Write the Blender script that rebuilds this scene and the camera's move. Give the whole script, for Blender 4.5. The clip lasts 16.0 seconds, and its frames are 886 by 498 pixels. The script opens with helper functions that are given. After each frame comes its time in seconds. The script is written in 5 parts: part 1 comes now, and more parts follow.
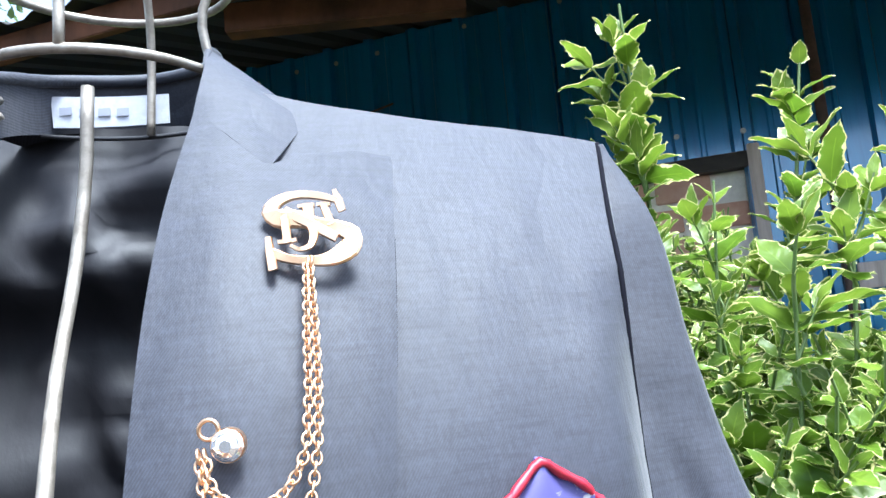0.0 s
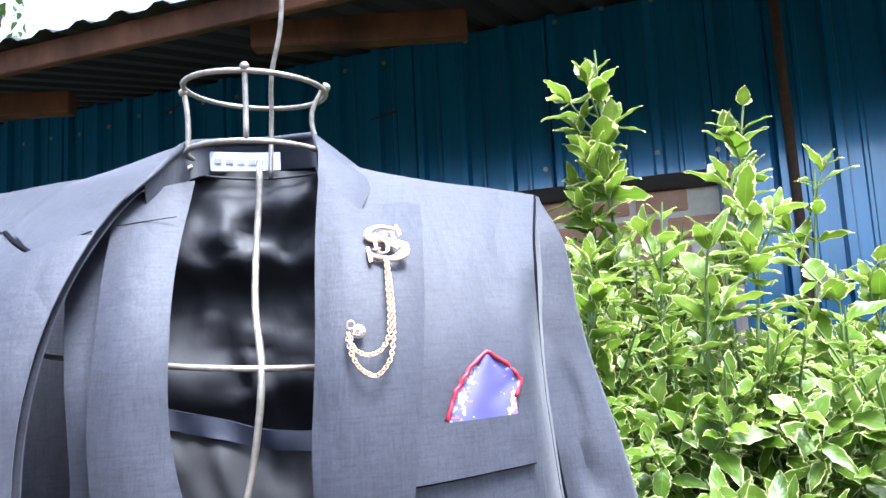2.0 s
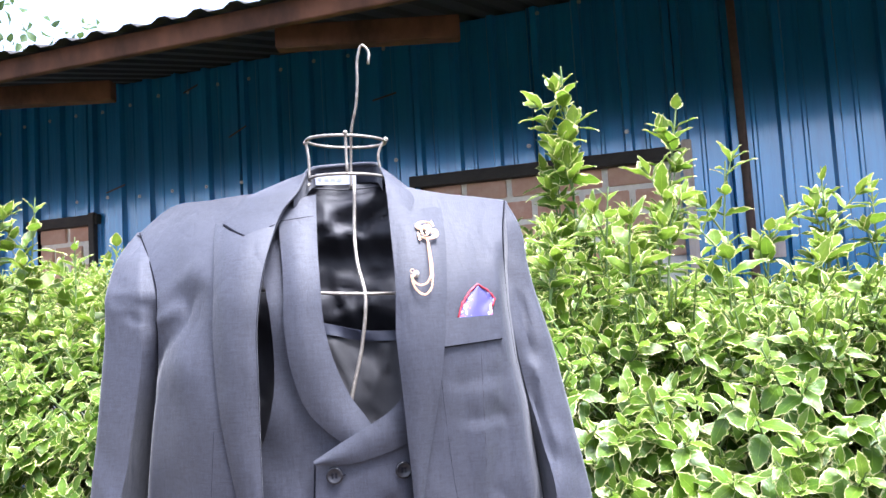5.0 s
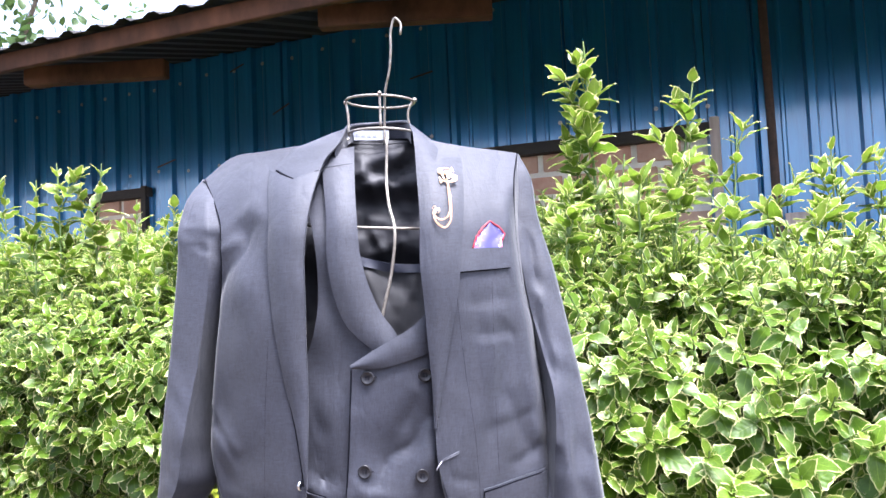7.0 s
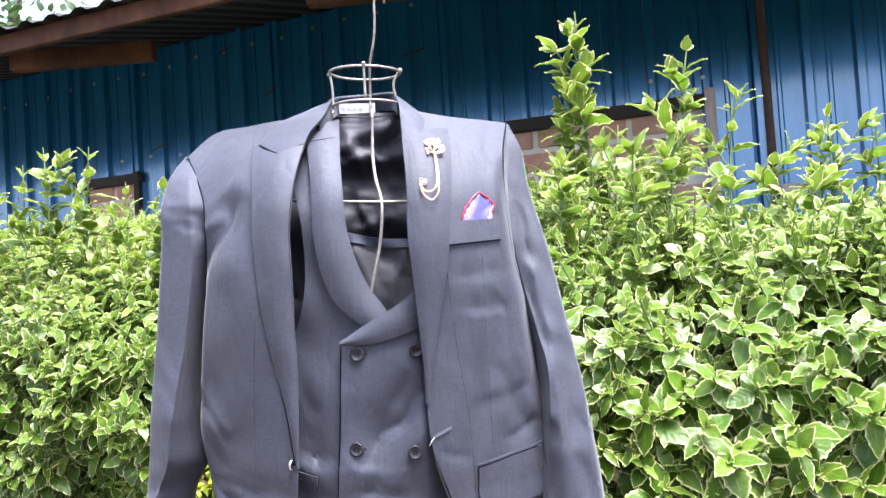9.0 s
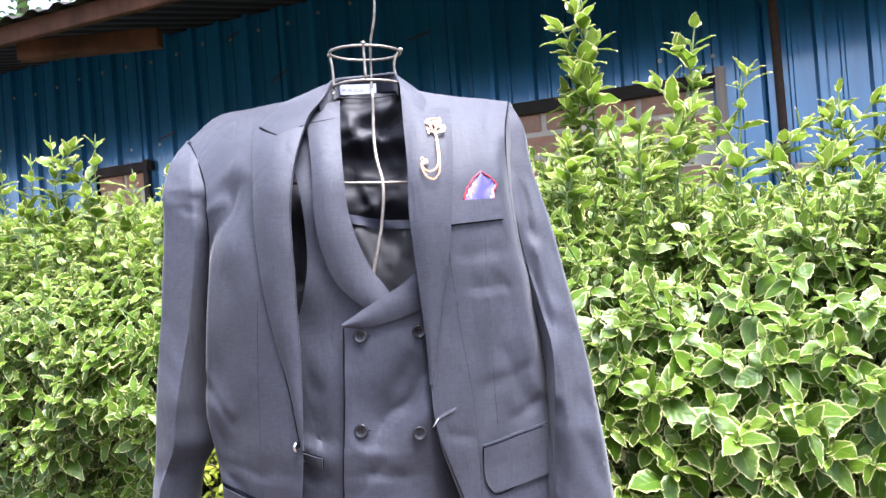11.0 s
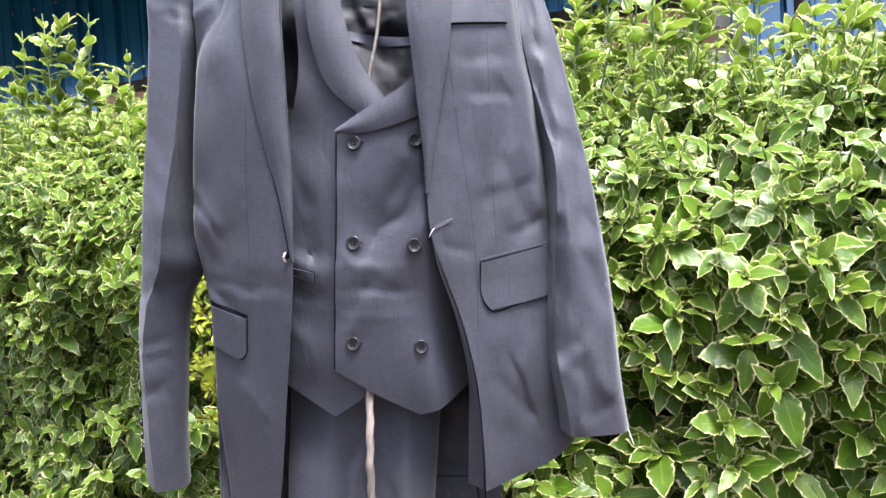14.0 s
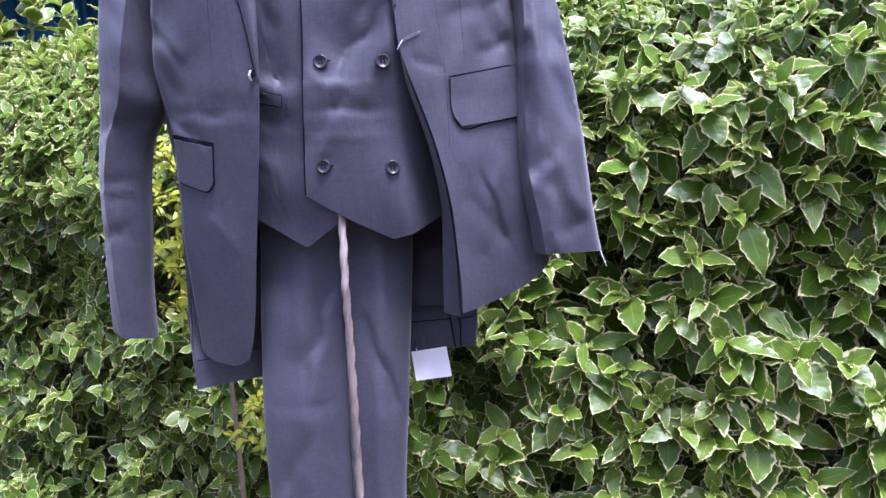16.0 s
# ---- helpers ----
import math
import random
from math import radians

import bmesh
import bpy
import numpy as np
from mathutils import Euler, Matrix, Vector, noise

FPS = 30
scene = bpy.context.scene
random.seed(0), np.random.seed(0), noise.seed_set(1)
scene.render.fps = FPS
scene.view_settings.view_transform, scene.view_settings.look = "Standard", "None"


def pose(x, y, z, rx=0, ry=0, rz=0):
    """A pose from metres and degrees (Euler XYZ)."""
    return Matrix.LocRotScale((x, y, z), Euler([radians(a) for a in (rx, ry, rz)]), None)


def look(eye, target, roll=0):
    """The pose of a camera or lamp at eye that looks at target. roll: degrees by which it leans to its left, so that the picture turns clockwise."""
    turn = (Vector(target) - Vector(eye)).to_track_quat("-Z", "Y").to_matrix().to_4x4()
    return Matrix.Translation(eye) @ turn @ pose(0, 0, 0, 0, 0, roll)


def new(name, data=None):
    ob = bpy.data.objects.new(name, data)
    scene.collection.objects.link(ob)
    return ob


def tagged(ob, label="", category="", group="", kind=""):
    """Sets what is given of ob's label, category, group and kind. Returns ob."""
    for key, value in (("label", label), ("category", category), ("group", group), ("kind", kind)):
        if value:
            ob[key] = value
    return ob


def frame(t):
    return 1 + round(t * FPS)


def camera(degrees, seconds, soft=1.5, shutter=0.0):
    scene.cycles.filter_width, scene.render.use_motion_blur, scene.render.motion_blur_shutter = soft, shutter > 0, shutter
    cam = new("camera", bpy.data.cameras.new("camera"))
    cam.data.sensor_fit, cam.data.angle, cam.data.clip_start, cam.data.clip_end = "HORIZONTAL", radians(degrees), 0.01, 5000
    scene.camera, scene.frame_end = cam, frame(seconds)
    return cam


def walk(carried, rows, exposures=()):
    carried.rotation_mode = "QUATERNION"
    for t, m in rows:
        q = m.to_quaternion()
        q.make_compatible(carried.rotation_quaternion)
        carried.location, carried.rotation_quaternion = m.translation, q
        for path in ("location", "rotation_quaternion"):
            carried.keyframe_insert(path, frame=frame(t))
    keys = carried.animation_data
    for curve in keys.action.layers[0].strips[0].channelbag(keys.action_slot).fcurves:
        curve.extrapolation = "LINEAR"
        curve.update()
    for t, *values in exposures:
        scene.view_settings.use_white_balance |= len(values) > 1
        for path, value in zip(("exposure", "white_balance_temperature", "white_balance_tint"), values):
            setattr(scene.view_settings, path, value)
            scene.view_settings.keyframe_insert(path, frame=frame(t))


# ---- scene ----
cam = camera(62.1, 16.0)
PATH = [
    (0, (0.025, -0.055, 1.54), (0.108, 1.927, 1.792), -5.0),
    (0.5, (0.023, -0.123, 1.528), (0.108, 1.857, 1.798), -4.1),
    (1, (0.012, -0.202, 1.531), (0.13, 1.777, 1.796), -4.0),
    (1.5, (0.019, -0.254, 1.526), (0.118, 1.729, 1.77), -4.0),
    (2, (0.01, -0.29, 1.515), (0.108, 1.693, 1.761), -3.0),
    (2.5, (-0.012, -0.318, 1.503), (0.165, 1.655, 1.78), -3.2),
    (3, (-0.044, -0.379, 1.487), (0.138, 1.601, 1.707), -4.2),
    (3.5, (-0.08, -0.47, 1.497), (0.171, 1.508, 1.654), -4.2),
    (6, (-0.012, -0.845, 1.467), (0.003, 1.151, 1.598), -2.7),
    (6.5, (-0.02, -0.882, 1.447), (-0.02, 1.116, 1.551), -2.6),
    (7, (-0.02, -0.866, 1.418), (-0.005, 1.131, 1.525), -2.5),
    (7.5, (-0.018, -0.855, 1.409), (0.004, 1.144, 1.467), -3.5),
    (8, (-0.012, -0.845, 1.405), (0.006, 1.154, 1.469), -3.7),
    (10.3, (-0.003, -0.844, 1.411), (0.011, 1.155, 1.439), -3.8),
    (10.5, (0.002, -0.84, 1.408), (-0.008, 1.159, 1.433), -4.3),
    (11, (0.004, -0.837, 1.4), (-0.013, 1.163, 1.418), -4.4),
    (11.5, (0.002, -0.837, 1.381), (-0.014, 1.163, 1.369), -4.4),
    (12, (0.003, -0.824, 1.363), (-0.01, 1.176, 1.342), -4.1),
    (12.5, (0.011, -0.811, 1.333), (-0.003, 1.187, 1.255), -4.4),
    (13, (0.011, -0.805, 1.294), (0.002, 1.193, 1.199), -4.4),
    (13.5, (0.007, -0.799, 1.256), (0.0, 1.199, 1.165), -3.9),
    (14, (0.001, -0.794, 1.213), (-0.039, 1.203, 1.108), -3.4),
    (14.5, (-0.001, -0.789, 1.144), (-0.082, 1.207, 1.045), -3.2),
    (15, (-0.01, -0.775, 1.091), (-0.028, 1.222, 0.983), -4.6),
    (15.5, (-0.025, -0.789, 1.036), (0.031, 1.206, 0.904), -4.9),
    (16, (-0.038, -0.801, 0.99), (0.045, 1.193, 0.865), -5.2),
]
EXPOSURES = [(0, 2.62, 5400, 4), (0.5, 2.76, 5450, 6), (2.5, 2.94, 5400, 11), (3.5, 2.96, 5400, 13), (6.0, 3.0, 5750, 17), (11.0, 2.86, 5750, 17), (13.5, 2.80, 5900, 16), (14.2, 2.75, 6000, 17), (15.0, 2.65, 5700, 24), (16.0, 2.50, 5250, 36)]
walk(cam, [(t, look(eye, target, roll)) for t, eye, target, roll in PATH], EXPOSURES)

# ---- light ----
world = bpy.data.worlds.new("sky")
scene.world = world
world.use_nodes = True
wn = world.node_tree.nodes
sky = wn.new("ShaderNodeTexSky")
sky.sky_type, sky.sun_disc = "NISHITA", False
sky.sun_elevation, sky.sun_rotation = radians(71), radians(142)
sky.air_density, sky.dust_density, sky.ozone_density = 1.0, 4.0, 1.0
grey = wn.new("ShaderNodeRGBToBW")
haze = wn.new("ShaderNodeMix")
haze.data_type = "RGBA"
haze.inputs[0].default_value = 0.52
world.node_tree.links.new(sky.outputs["Color"], grey.inputs[0])
world.node_tree.links.new(sky.outputs["Color"], haze.inputs[6])
world.node_tree.links.new(grey.outputs[0], haze.inputs[7])
world.node_tree.links.new(haze.outputs[2], wn["Background"].inputs["Color"])
wn["Background"].inputs["Strength"].default_value = 0.11
sun = new("sun", bpy.data.lights.new("sun", "SUN"))
sun.data.energy, sun.data.angle, sun.data.color = 2.5, radians(24), (1.0, 0.96, 0.90)
sun.matrix_world = look((1.55, -1.55, 6.9), (0, 0.3, 0))


# ---- materials ----
def material(name, colour, rough=0.6, metal=0.0, sheen=0.0, spec=0.5):
    m = bpy.data.materials.new(name)
    m.use_nodes = True
    b = m.node_tree.nodes["Principled BSDF"]
    b.inputs["Base Color"].default_value = (*colour, 1)
    b.inputs["Roughness"].default_value = rough
    b.inputs["Metallic"].default_value = metal
    b.inputs["Specular IOR Level"].default_value = spec
    if sheen:
        b.inputs["Sheen Weight"].default_value = sheen
        b.inputs["Sheen Roughness"].default_value = 0.4
    return m


def node(m, kind, **values):
    n = m.node_tree.nodes.new(kind)
    for key, value in values.items():
        n.inputs[key.replace("_", " ")].default_value = value
    return n


def wire(m, a, b):
    m.node_tree.links.new(a, b)


def shader(m):
    return m.node_tree.nodes["Principled BSDF"]


def coords(m, kind="Object", scale=(1, 1, 1), turn=(0, 0, 0)):
    c = m.node_tree.nodes.new("ShaderNodeTexCoord")
    g = m.node_tree.nodes.new("ShaderNodeMapping")
    g.inputs["Scale"].default_value = scale
    g.inputs["Rotation"].default_value = turn
    wire(m, c.outputs[kind], g.inputs["Vector"])
    return g.outputs["Vector"]


def blend(m, factor, a, b):
    """A colour mix; factor, a and b are sockets or values."""
    x = m.node_tree.nodes.new("ShaderNodeMix")
    x.data_type = "RGBA"
    for socket, value in ((x.inputs[0], factor), (x.inputs[6], a), (x.inputs[7], b)):
        if isinstance(value, tuple):
            socket.default_value = (*value, 1)
        elif isinstance(value, (int, float)):
            socket.default_value = value
        else:
            wire(m, value, socket)
    return x.outputs[2]


def span(m, value, a, b, c=0.0, d=1.0):
    r = m.node_tree.nodes.new("ShaderNodeMapRange")
    for k, v in zip(("From Min", "From Max", "To Min", "To Max"), (a, b, c, d)):
        r.inputs[k].default_value = v
    wire(m, value, r.inputs["Value"])
    return r.outputs["Result"]


def sums(m, operation, a, b):
    x = m.node_tree.nodes.new("ShaderNodeMath")
    x.operation = operation
    for socket, value in zip(x.inputs, (a, b)):
        if isinstance(value, (int, float)):
            socket.default_value = value
        else:
            wire(m, value, socket)
    return x.outputs[0]


def bump(m, height, strength, distance=0.001):
    b = node(m, "ShaderNodeBump", Strength=strength, Distance=distance)
    wire(m, height, b.inputs["Height"])
    wire(m, b.outputs["Normal"], shader(m).inputs["Normal"])


def cloth_material(name, colour, rough=0.75, sheen=0.25, twill=True):
    m = material(name, colour, rough, sheen=sheen, spec=0.35)
    v = coords(m)
    big = node(m, "ShaderNodeTexNoise", Scale=9.0, Detail=4.0)
    fine = node(m, "ShaderNodeTexNoise", Scale=900.0, Detail=2.0)
    wire(m, v, big.inputs["Vector"])
    wire(m, v, fine.inputs["Vector"])
    dark = tuple(c * 0.82 for c in colour)
    light = tuple(c * 1.2 for c in colour)
    base = blend(m, span(m, big.outputs["Fac"], 0.3, 0.7), dark, light)
    if twill:
        tone = node(m, "ShaderNodeTexNoise", Scale=5.0, Detail=5.0, Roughness=0.6, Distortion=0.4)
        wire(m, v, tone.inputs["Vector"])
        base = blend(m, span(m, tone.outputs["Fac"], 0.35, 0.65, 0.0, 0.8), base, (colour[0] * 1.08, colour[1] * 1.02, colour[2] * 0.84))
        w = m.node_tree.nodes.new("ShaderNodeTexWave")
        w.inputs["Scale"].default_value = 440.0
        w.inputs["Distortion"].default_value = 0.6
        w.inputs["Detail"].default_value = 1.0
        wire(m, coords(m, turn=(0, radians(-32), 0)), w.inputs["Vector"])
        base = blend(m, span(m, w.outputs["Fac"], 0.2, 0.8, 0.0, 0.45), base, tuple(min(1, c * 2.2) for c in colour))
        crumple = node(m, "ShaderNodeTexNoise", Scale=34.0, Detail=6.0, Roughness=0.60)
        wire(m, coords(m, scale=(1.8, 1, 0.42)), crumple.inputs["Vector"])
        lines = node(m, "ShaderNodeTexNoise", Scale=9.0, Detail=3.0, Roughness=0.5, Distortion=0.3)
        wire(m, coords(m, scale=(1.5, 1, 0.55), turn=(0, radians(12), 0)), lines.inputs["Vector"])
        ridge = sums(m, "ABSOLUTE", sums(m, "SUBTRACT", lines.outputs["Fac"], 0.5), 0.0)
        low = node(m, "ShaderNodeBump", Strength=0.30, Distance=0.008)
        wire(m, sums(m, "ADD", sums(m, "MULTIPLY", crumple.outputs["Fac"], 0.5), span(m, ridge, 0.0, 0.06, 0.0, 0.16)), low.inputs["Height"])
        fineb = node(m, "ShaderNodeBump", Strength=0.12, Distance=0.0004)
        wire(m, w.outputs["Fac"], fineb.inputs["Height"])
        wire(m, low.outputs["Normal"], fineb.inputs["Normal"])
        wire(m, fineb.outputs["Normal"], shader(m).inputs["Normal"])
        for stretch in ((1, 1, 0.12), (0.12, 0.12, 1)):
            slub = node(m, "ShaderNodeTexNoise", Scale=640.0, Detail=3.0, Roughness=0.62)
            wire(m, coords(m, scale=stretch), slub.inputs["Vector"])
            base = blend(m, span(m, slub.outputs["Fac"], 0.52, 0.70, 0.0, 0.34), base, tuple(min(1, c * 2.0) for c in colour))
            base = blend(m, span(m, slub.outputs["Fac"], 0.48, 0.32, 0.0, 0.36), base, tuple(c * 0.4 for c in colour))
    base = blend(m, span(m, fine.outputs["Fac"], 0.35, 0.65, 0.0, 0.3), base, tuple(c * 0.6 for c in colour))
    wire(m, base, shader(m).inputs["Base Color"])
    return m


def noisy(name, a, b, scale, rough=0.7, metal=0.0, stretch=(1, 1, 1), relief=0.3, depth=0.004, detail=6.0, spec=0.5, kind="Object"):
    m = material(name, a, rough, metal, spec=spec)
    n = node(m, "ShaderNodeTexNoise", Scale=scale, Detail=detail, Roughness=0.65)
    wire(m, coords(m, kind, stretch), n.inputs["Vector"])
    wire(m, blend(m, span(m, n.outputs["Fac"], 0.3, 0.7), a, b), shader(m).inputs["Base Color"])
    if relief:
        bump(m, n.outputs["Fac"], relief, depth)
    return m


SUIT = cloth_material("charcoal_twill", (0.0256, 0.0269, 0.0374), 0.64, 0.14)
shader(SUIT).inputs["Specular IOR Level"].default_value = 0.36
SEAM = material("dark_seam_thread", (0.006, 0.006, 0.009), 0.95, spec=0.04)
THREAD = material("white_thread", (0.75, 0.75, 0.78), 0.8)
LINING = noisy("black_satin_lining", (0.017, 0.017, 0.020), (0.025, 0.024, 0.029), 40, 0.60, relief=0.10, depth=0.005, stretch=(1, 1, 0.5))
shader(LINING).inputs["Specular IOR Level"].default_value = 0.3
NAVY = noisy("navy_lining_trim", (0.011, 0.013, 0.026), (0.016, 0.019, 0.038), 30, 0.6, relief=0.1)
LABEL = noisy("white_woven_label", (0.50, 0.51, 0.55), (0.40, 0.41, 0.47), 300, 0.6, relief=0.1)
GREYMARK = material("grey_label_ink", (0.30, 0.31, 0.37), 0.7)
CARD = noisy("white_card", (0.88, 0.88, 0.88), (0.83, 0.83, 0.83), 40, 0.55, relief=0.05)
STEEL = noisy("dull_galvanised_wire", (0.34, 0.31, 0.27), (0.15, 0.125, 0.10), 120, 0.5, 0.5, relief=0.3, depth=0.001)
GOLD = noisy("rose_gold_plate", (0.88, 0.58, 0.36), (0.78, 0.47, 0.28), 60, 0.28, 1.0, relief=0.05, depth=0.0005)
POLE = noisy("twisted_grey_pole", (0.17, 0.14, 0.115), (0.065, 0.052, 0.042), 60, 0.75, 0.0, (1, 1, 0.2), 0.5, 0.002)
BUTTON = noisy("dark_horn_button", (0.010, 0.010, 0.012), (0.024, 0.022, 0.024), 150, 0.26, relief=0.05, spec=0.30)
CHROME = material("polished_metal_button", (0.7, 0.7, 0.72), 0.18, 1.0)
RED = noisy("crimson_satin_edging", (0.34, 0.010, 0.035), (0.2, 0.005, 0.014), 200, 0.45, relief=0.2, depth=0.001)
STONE = material("clear_crystal", (0.92, 0.93, 0.97), 0.06, 0.85)

SQUARE = material("lavender_print_silk", (0.2, 0.19, 0.4), 0.55)
place = SQUARE.node_tree.nodes.new("ShaderNodeUVMap")
place.uv_map = "edge"
sq = SQUARE.node_tree.nodes.new("ShaderNodeSeparateXYZ")
wire(SQUARE, place.outputs["UV"], sq.inputs[0])
border = span(SQUARE, sums(SQUARE, "ABSOLUTE", sums(SQUARE, "SUBTRACT", sq.outputs[0], 0.56), 0.0), 0.16, 0.42, -0.18, 0.045)
pat = node(SQUARE, "ShaderNodeTexNoise", Scale=210.0, Detail=2.0, Distortion=0.8)
wire(SQUARE, coords(SQUARE), pat.inputs["Vector"])
spots = node(SQUARE, "ShaderNodeTexNoise", Scale=330.0, Detail=1.0)
wire(SQUARE, coords(SQUARE), spots.inputs["Vector"])
silk = blend(SQUARE, span(SQUARE, sums(SQUARE, "ADD", pat.outputs["Fac"], border), 0.53, 0.57), (0.066, 0.058, 0.19), (0.33, 0.32, 0.35))
silk = blend(SQUARE, span(SQUARE, sums(SQUARE, "ADD", spots.outputs["Fac"], border), 0.63, 0.66), silk, (0.42, 0.08, 0.16))
wire(SQUARE, silk, shader(SQUARE).inputs["Base Color"])


def leaf_material(name, green, young, margin, edge):
    m = material(name, green, 0.38, spec=0.36)
    uv = m.node_tree.nodes.new("ShaderNodeUVMap")
    uv.uv_map = "leaf"
    age = m.node_tree.nodes.new("ShaderNodeUVMap")
    age.uv_map = "age"
    sep = m.node_tree.nodes.new("ShaderNodeSeparateXYZ")
    wire(m, uv.outputs["UV"], sep.inputs[0])
    sa = m.node_tree.nodes.new("ShaderNodeSeparateXYZ")
    wire(m, age.outputs["UV"], sa.inputs[0])
    ragged = node(m, "ShaderNodeTexNoise", Scale=130.0, Detail=4.0, Roughness=0.65)
    wire(m, coords(m), ragged.inputs["Vector"])
    broad = node(m, "ShaderNodeTexNoise", Scale=33.0, Detail=3.0, Roughness=0.6)
    wire(m, coords(m), broad.inputs["Vector"])
    reach = sums(m, "ADD", sep.outputs[0], span(m, ragged.outputs["Fac"], 0.3, 0.7, -0.15, 0.11))
    reach = sums(m, "ADD", reach, span(m, broad.outputs["Fac"], 0.54, 0.72, 0.0, 0.34))
    cream = span(m, reach, edge, edge + 0.05)
    zone = sums(m, "MULTIPLY", span(m, reach, edge - 0.16, edge - 0.10), 0.5)
    patch = node(m, "ShaderNodeTexNoise", Scale=25.0, Detail=2.0)
    wire(m, coords(m), patch.inputs["Vector"])
    base = blend(m, sa.outputs[0], green, young)
    base = blend(m, span(m, patch.outputs["Fac"], 0.35, 0.65, 0.0, 0.5), base, tuple(c * 0.62 for c in green))
    base = blend(m, span(m, sa.outputs[1], 0.0, 1.0, 0.0, 0.6), base, tuple(c * 0.5 for c in green))
    vein = sums(m, "MULTIPLY", span(m, sep.outputs[0], 0.07, 0.02), 0.18)
    base = blend(m, vein, base, tuple(min(1, c * 1.8) for c in young))
    base = blend(m, zone, base, tuple(0.5 * c + d for c, d in zip(green, (0.09, 0.13, 0.03))))
    base = blend(m, cream, base, margin)
    wire(m, base, shader(m).inputs["Base Color"])
    side = sums(m, "SINE", sums(m, "ADD", sums(m, "MULTIPLY", sep.outputs[1], 38.0), sums(m, "MULTIPLY", sep.outputs[0], -9.0)), 0.0)
    bump(m, side, 0.10, 0.0015)
    t = m.node_tree.nodes.new("ShaderNodeBsdfTranslucent")
    wire(m, base, t.inputs["Color"])
    mix = m.node_tree.nodes.new("ShaderNodeMixShader")
    mix.inputs[0].default_value = 0.42
    wire(m, shader(m).outputs[0], mix.inputs[1])
    wire(m, t.outputs[0], mix.inputs[2])
    wire(m, mix.outputs[0], m.node_tree.nodes["Material Output"].inputs["Surface"])
    return m


LEAF = leaf_material("variegated_leaf", (0.088, 0.180, 0.010), (0.200, 0.282, 0.030), (0.66, 0.61, 0.29), 0.878)
GOLDLEAF = leaf_material("golden_leaf", (0.32, 0.42, 0.02), (0.64, 0.64, 0.05), (0.5, 0.55, 0.08), 1.6)
FARLEAF = leaf_material("tree_leaf", (0.06, 0.11, 0.03), (0.10, 0.16, 0.05), (0.1, 0.16, 0.05), 1.6)
STEM = noisy("green_stem", (0.10, 0.17, 0.04), (0.16, 0.2, 0.08), 40, 0.6, relief=0.2)
TWIG = noisy("brown_twig", (0.09, 0.065, 0.04), (0.16, 0.12, 0.08), 50, 0.8, relief=0.4)
BARK = noisy("grey_bark", (0.12, 0.1, 0.08), (0.22, 0.19, 0.16), 12, 0.9, relief=0.6, depth=0.02)
SOIL = noisy("dry_soil", (0.055, 0.04, 0.028), (0.10, 0.075, 0.052), 3, 0.95, relief=0.6, depth=0.03)
BLUE = noisy("blue_painted_sheet", (0.006, 0.118, 0.275), (0.014, 0.185, 0.41), 16, 0.30, 0.35, stretch=(1, 1, 0.06), relief=0.5, depth=0.016, spec=0.7)
shader(BLUE).inputs["Coat Weight"].default_value = 1.0
shader(BLUE).inputs["Coat Roughness"].default_value = 0.12
shader(BLUE).inputs["Coat IOR"].default_value = 1.65
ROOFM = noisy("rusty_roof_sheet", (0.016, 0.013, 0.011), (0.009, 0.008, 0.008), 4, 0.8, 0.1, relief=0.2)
DARKWOOD = noisy("dark_stained_timber", (0.018, 0.015, 0.014), (0.035, 0.027, 0.022), 14, 0.7, stretch=(0.3, 3, 3), relief=0.3)
BEAM = noisy("red_brown_beam", (0.115, 0.050, 0.028), (0.020, 0.011, 0.008), 5, 0.9, stretch=(1, 1, 0.5), relief=0.4, depth=0.004, spec=0.2)
PALEWOOD = noisy("pale_bare_post", (0.55, 0.47, 0.42), (0.36, 0.3, 0.26), 14, 0.8, stretch=(3, 3, 0.3), relief=0.3)
BRICK = noisy("clay_brick", (0.48, 0.24, 0.17), (0.58, 0.36, 0.27), 26, 0.9, relief=0.5, depth=0.004)
rnd = BRICK.node_tree.nodes.new("ShaderNodeObjectInfo")
old = shader(BRICK).inputs["Base Color"].links[0].from_socket
wire(BRICK, blend(BRICK, sums(BRICK, "MULTIPLY", rnd.outputs["Random"], 0.6), old, (0.45, 0.33, 0.24)), shader(BRICK).inputs["Base Color"])
MORTAR = noisy("pale_mortar", (0.82, 0.77, 0.69), (0.68, 0.63, 0.56), 40, 0.95, relief=0.5)
PLASTER = noisy("weathered_plaster", (0.21, 0.18, 0.15), (0.14, 0.12, 0.10), 1.6, 0.9, relief=0.3)
RUST = noisy("rusty_pipe", (0.10, 0.06, 0.045), (0.05, 0.035, 0.03), 30, 0.8, relief=0.4)
SCREW = noisy("zinc_screw_head", (0.5, 0.5, 0.48), (0.3, 0.27, 0.24), 200, 0.4, 0.8, relief=0.1)


# ---- building helpers ----
def empty(name, place=(0, 0, 0)):
    e = new(name)
    e.empty_display_size = 0.05
    e.location = place
    return e


def link_mesh(name, me, mat, parent=None, label=""):
    if mat and not me.materials:
        me.materials.append(mat)
    ob = new(name, me)
    if parent is not None:
        ob.parent = parent
        ob.matrix_parent_inverse = parent.matrix_world.inverted() if parent.type != "EMPTY" else Matrix.Translation(-parent.location)
    if label:
        tagged(ob, label)
    return ob


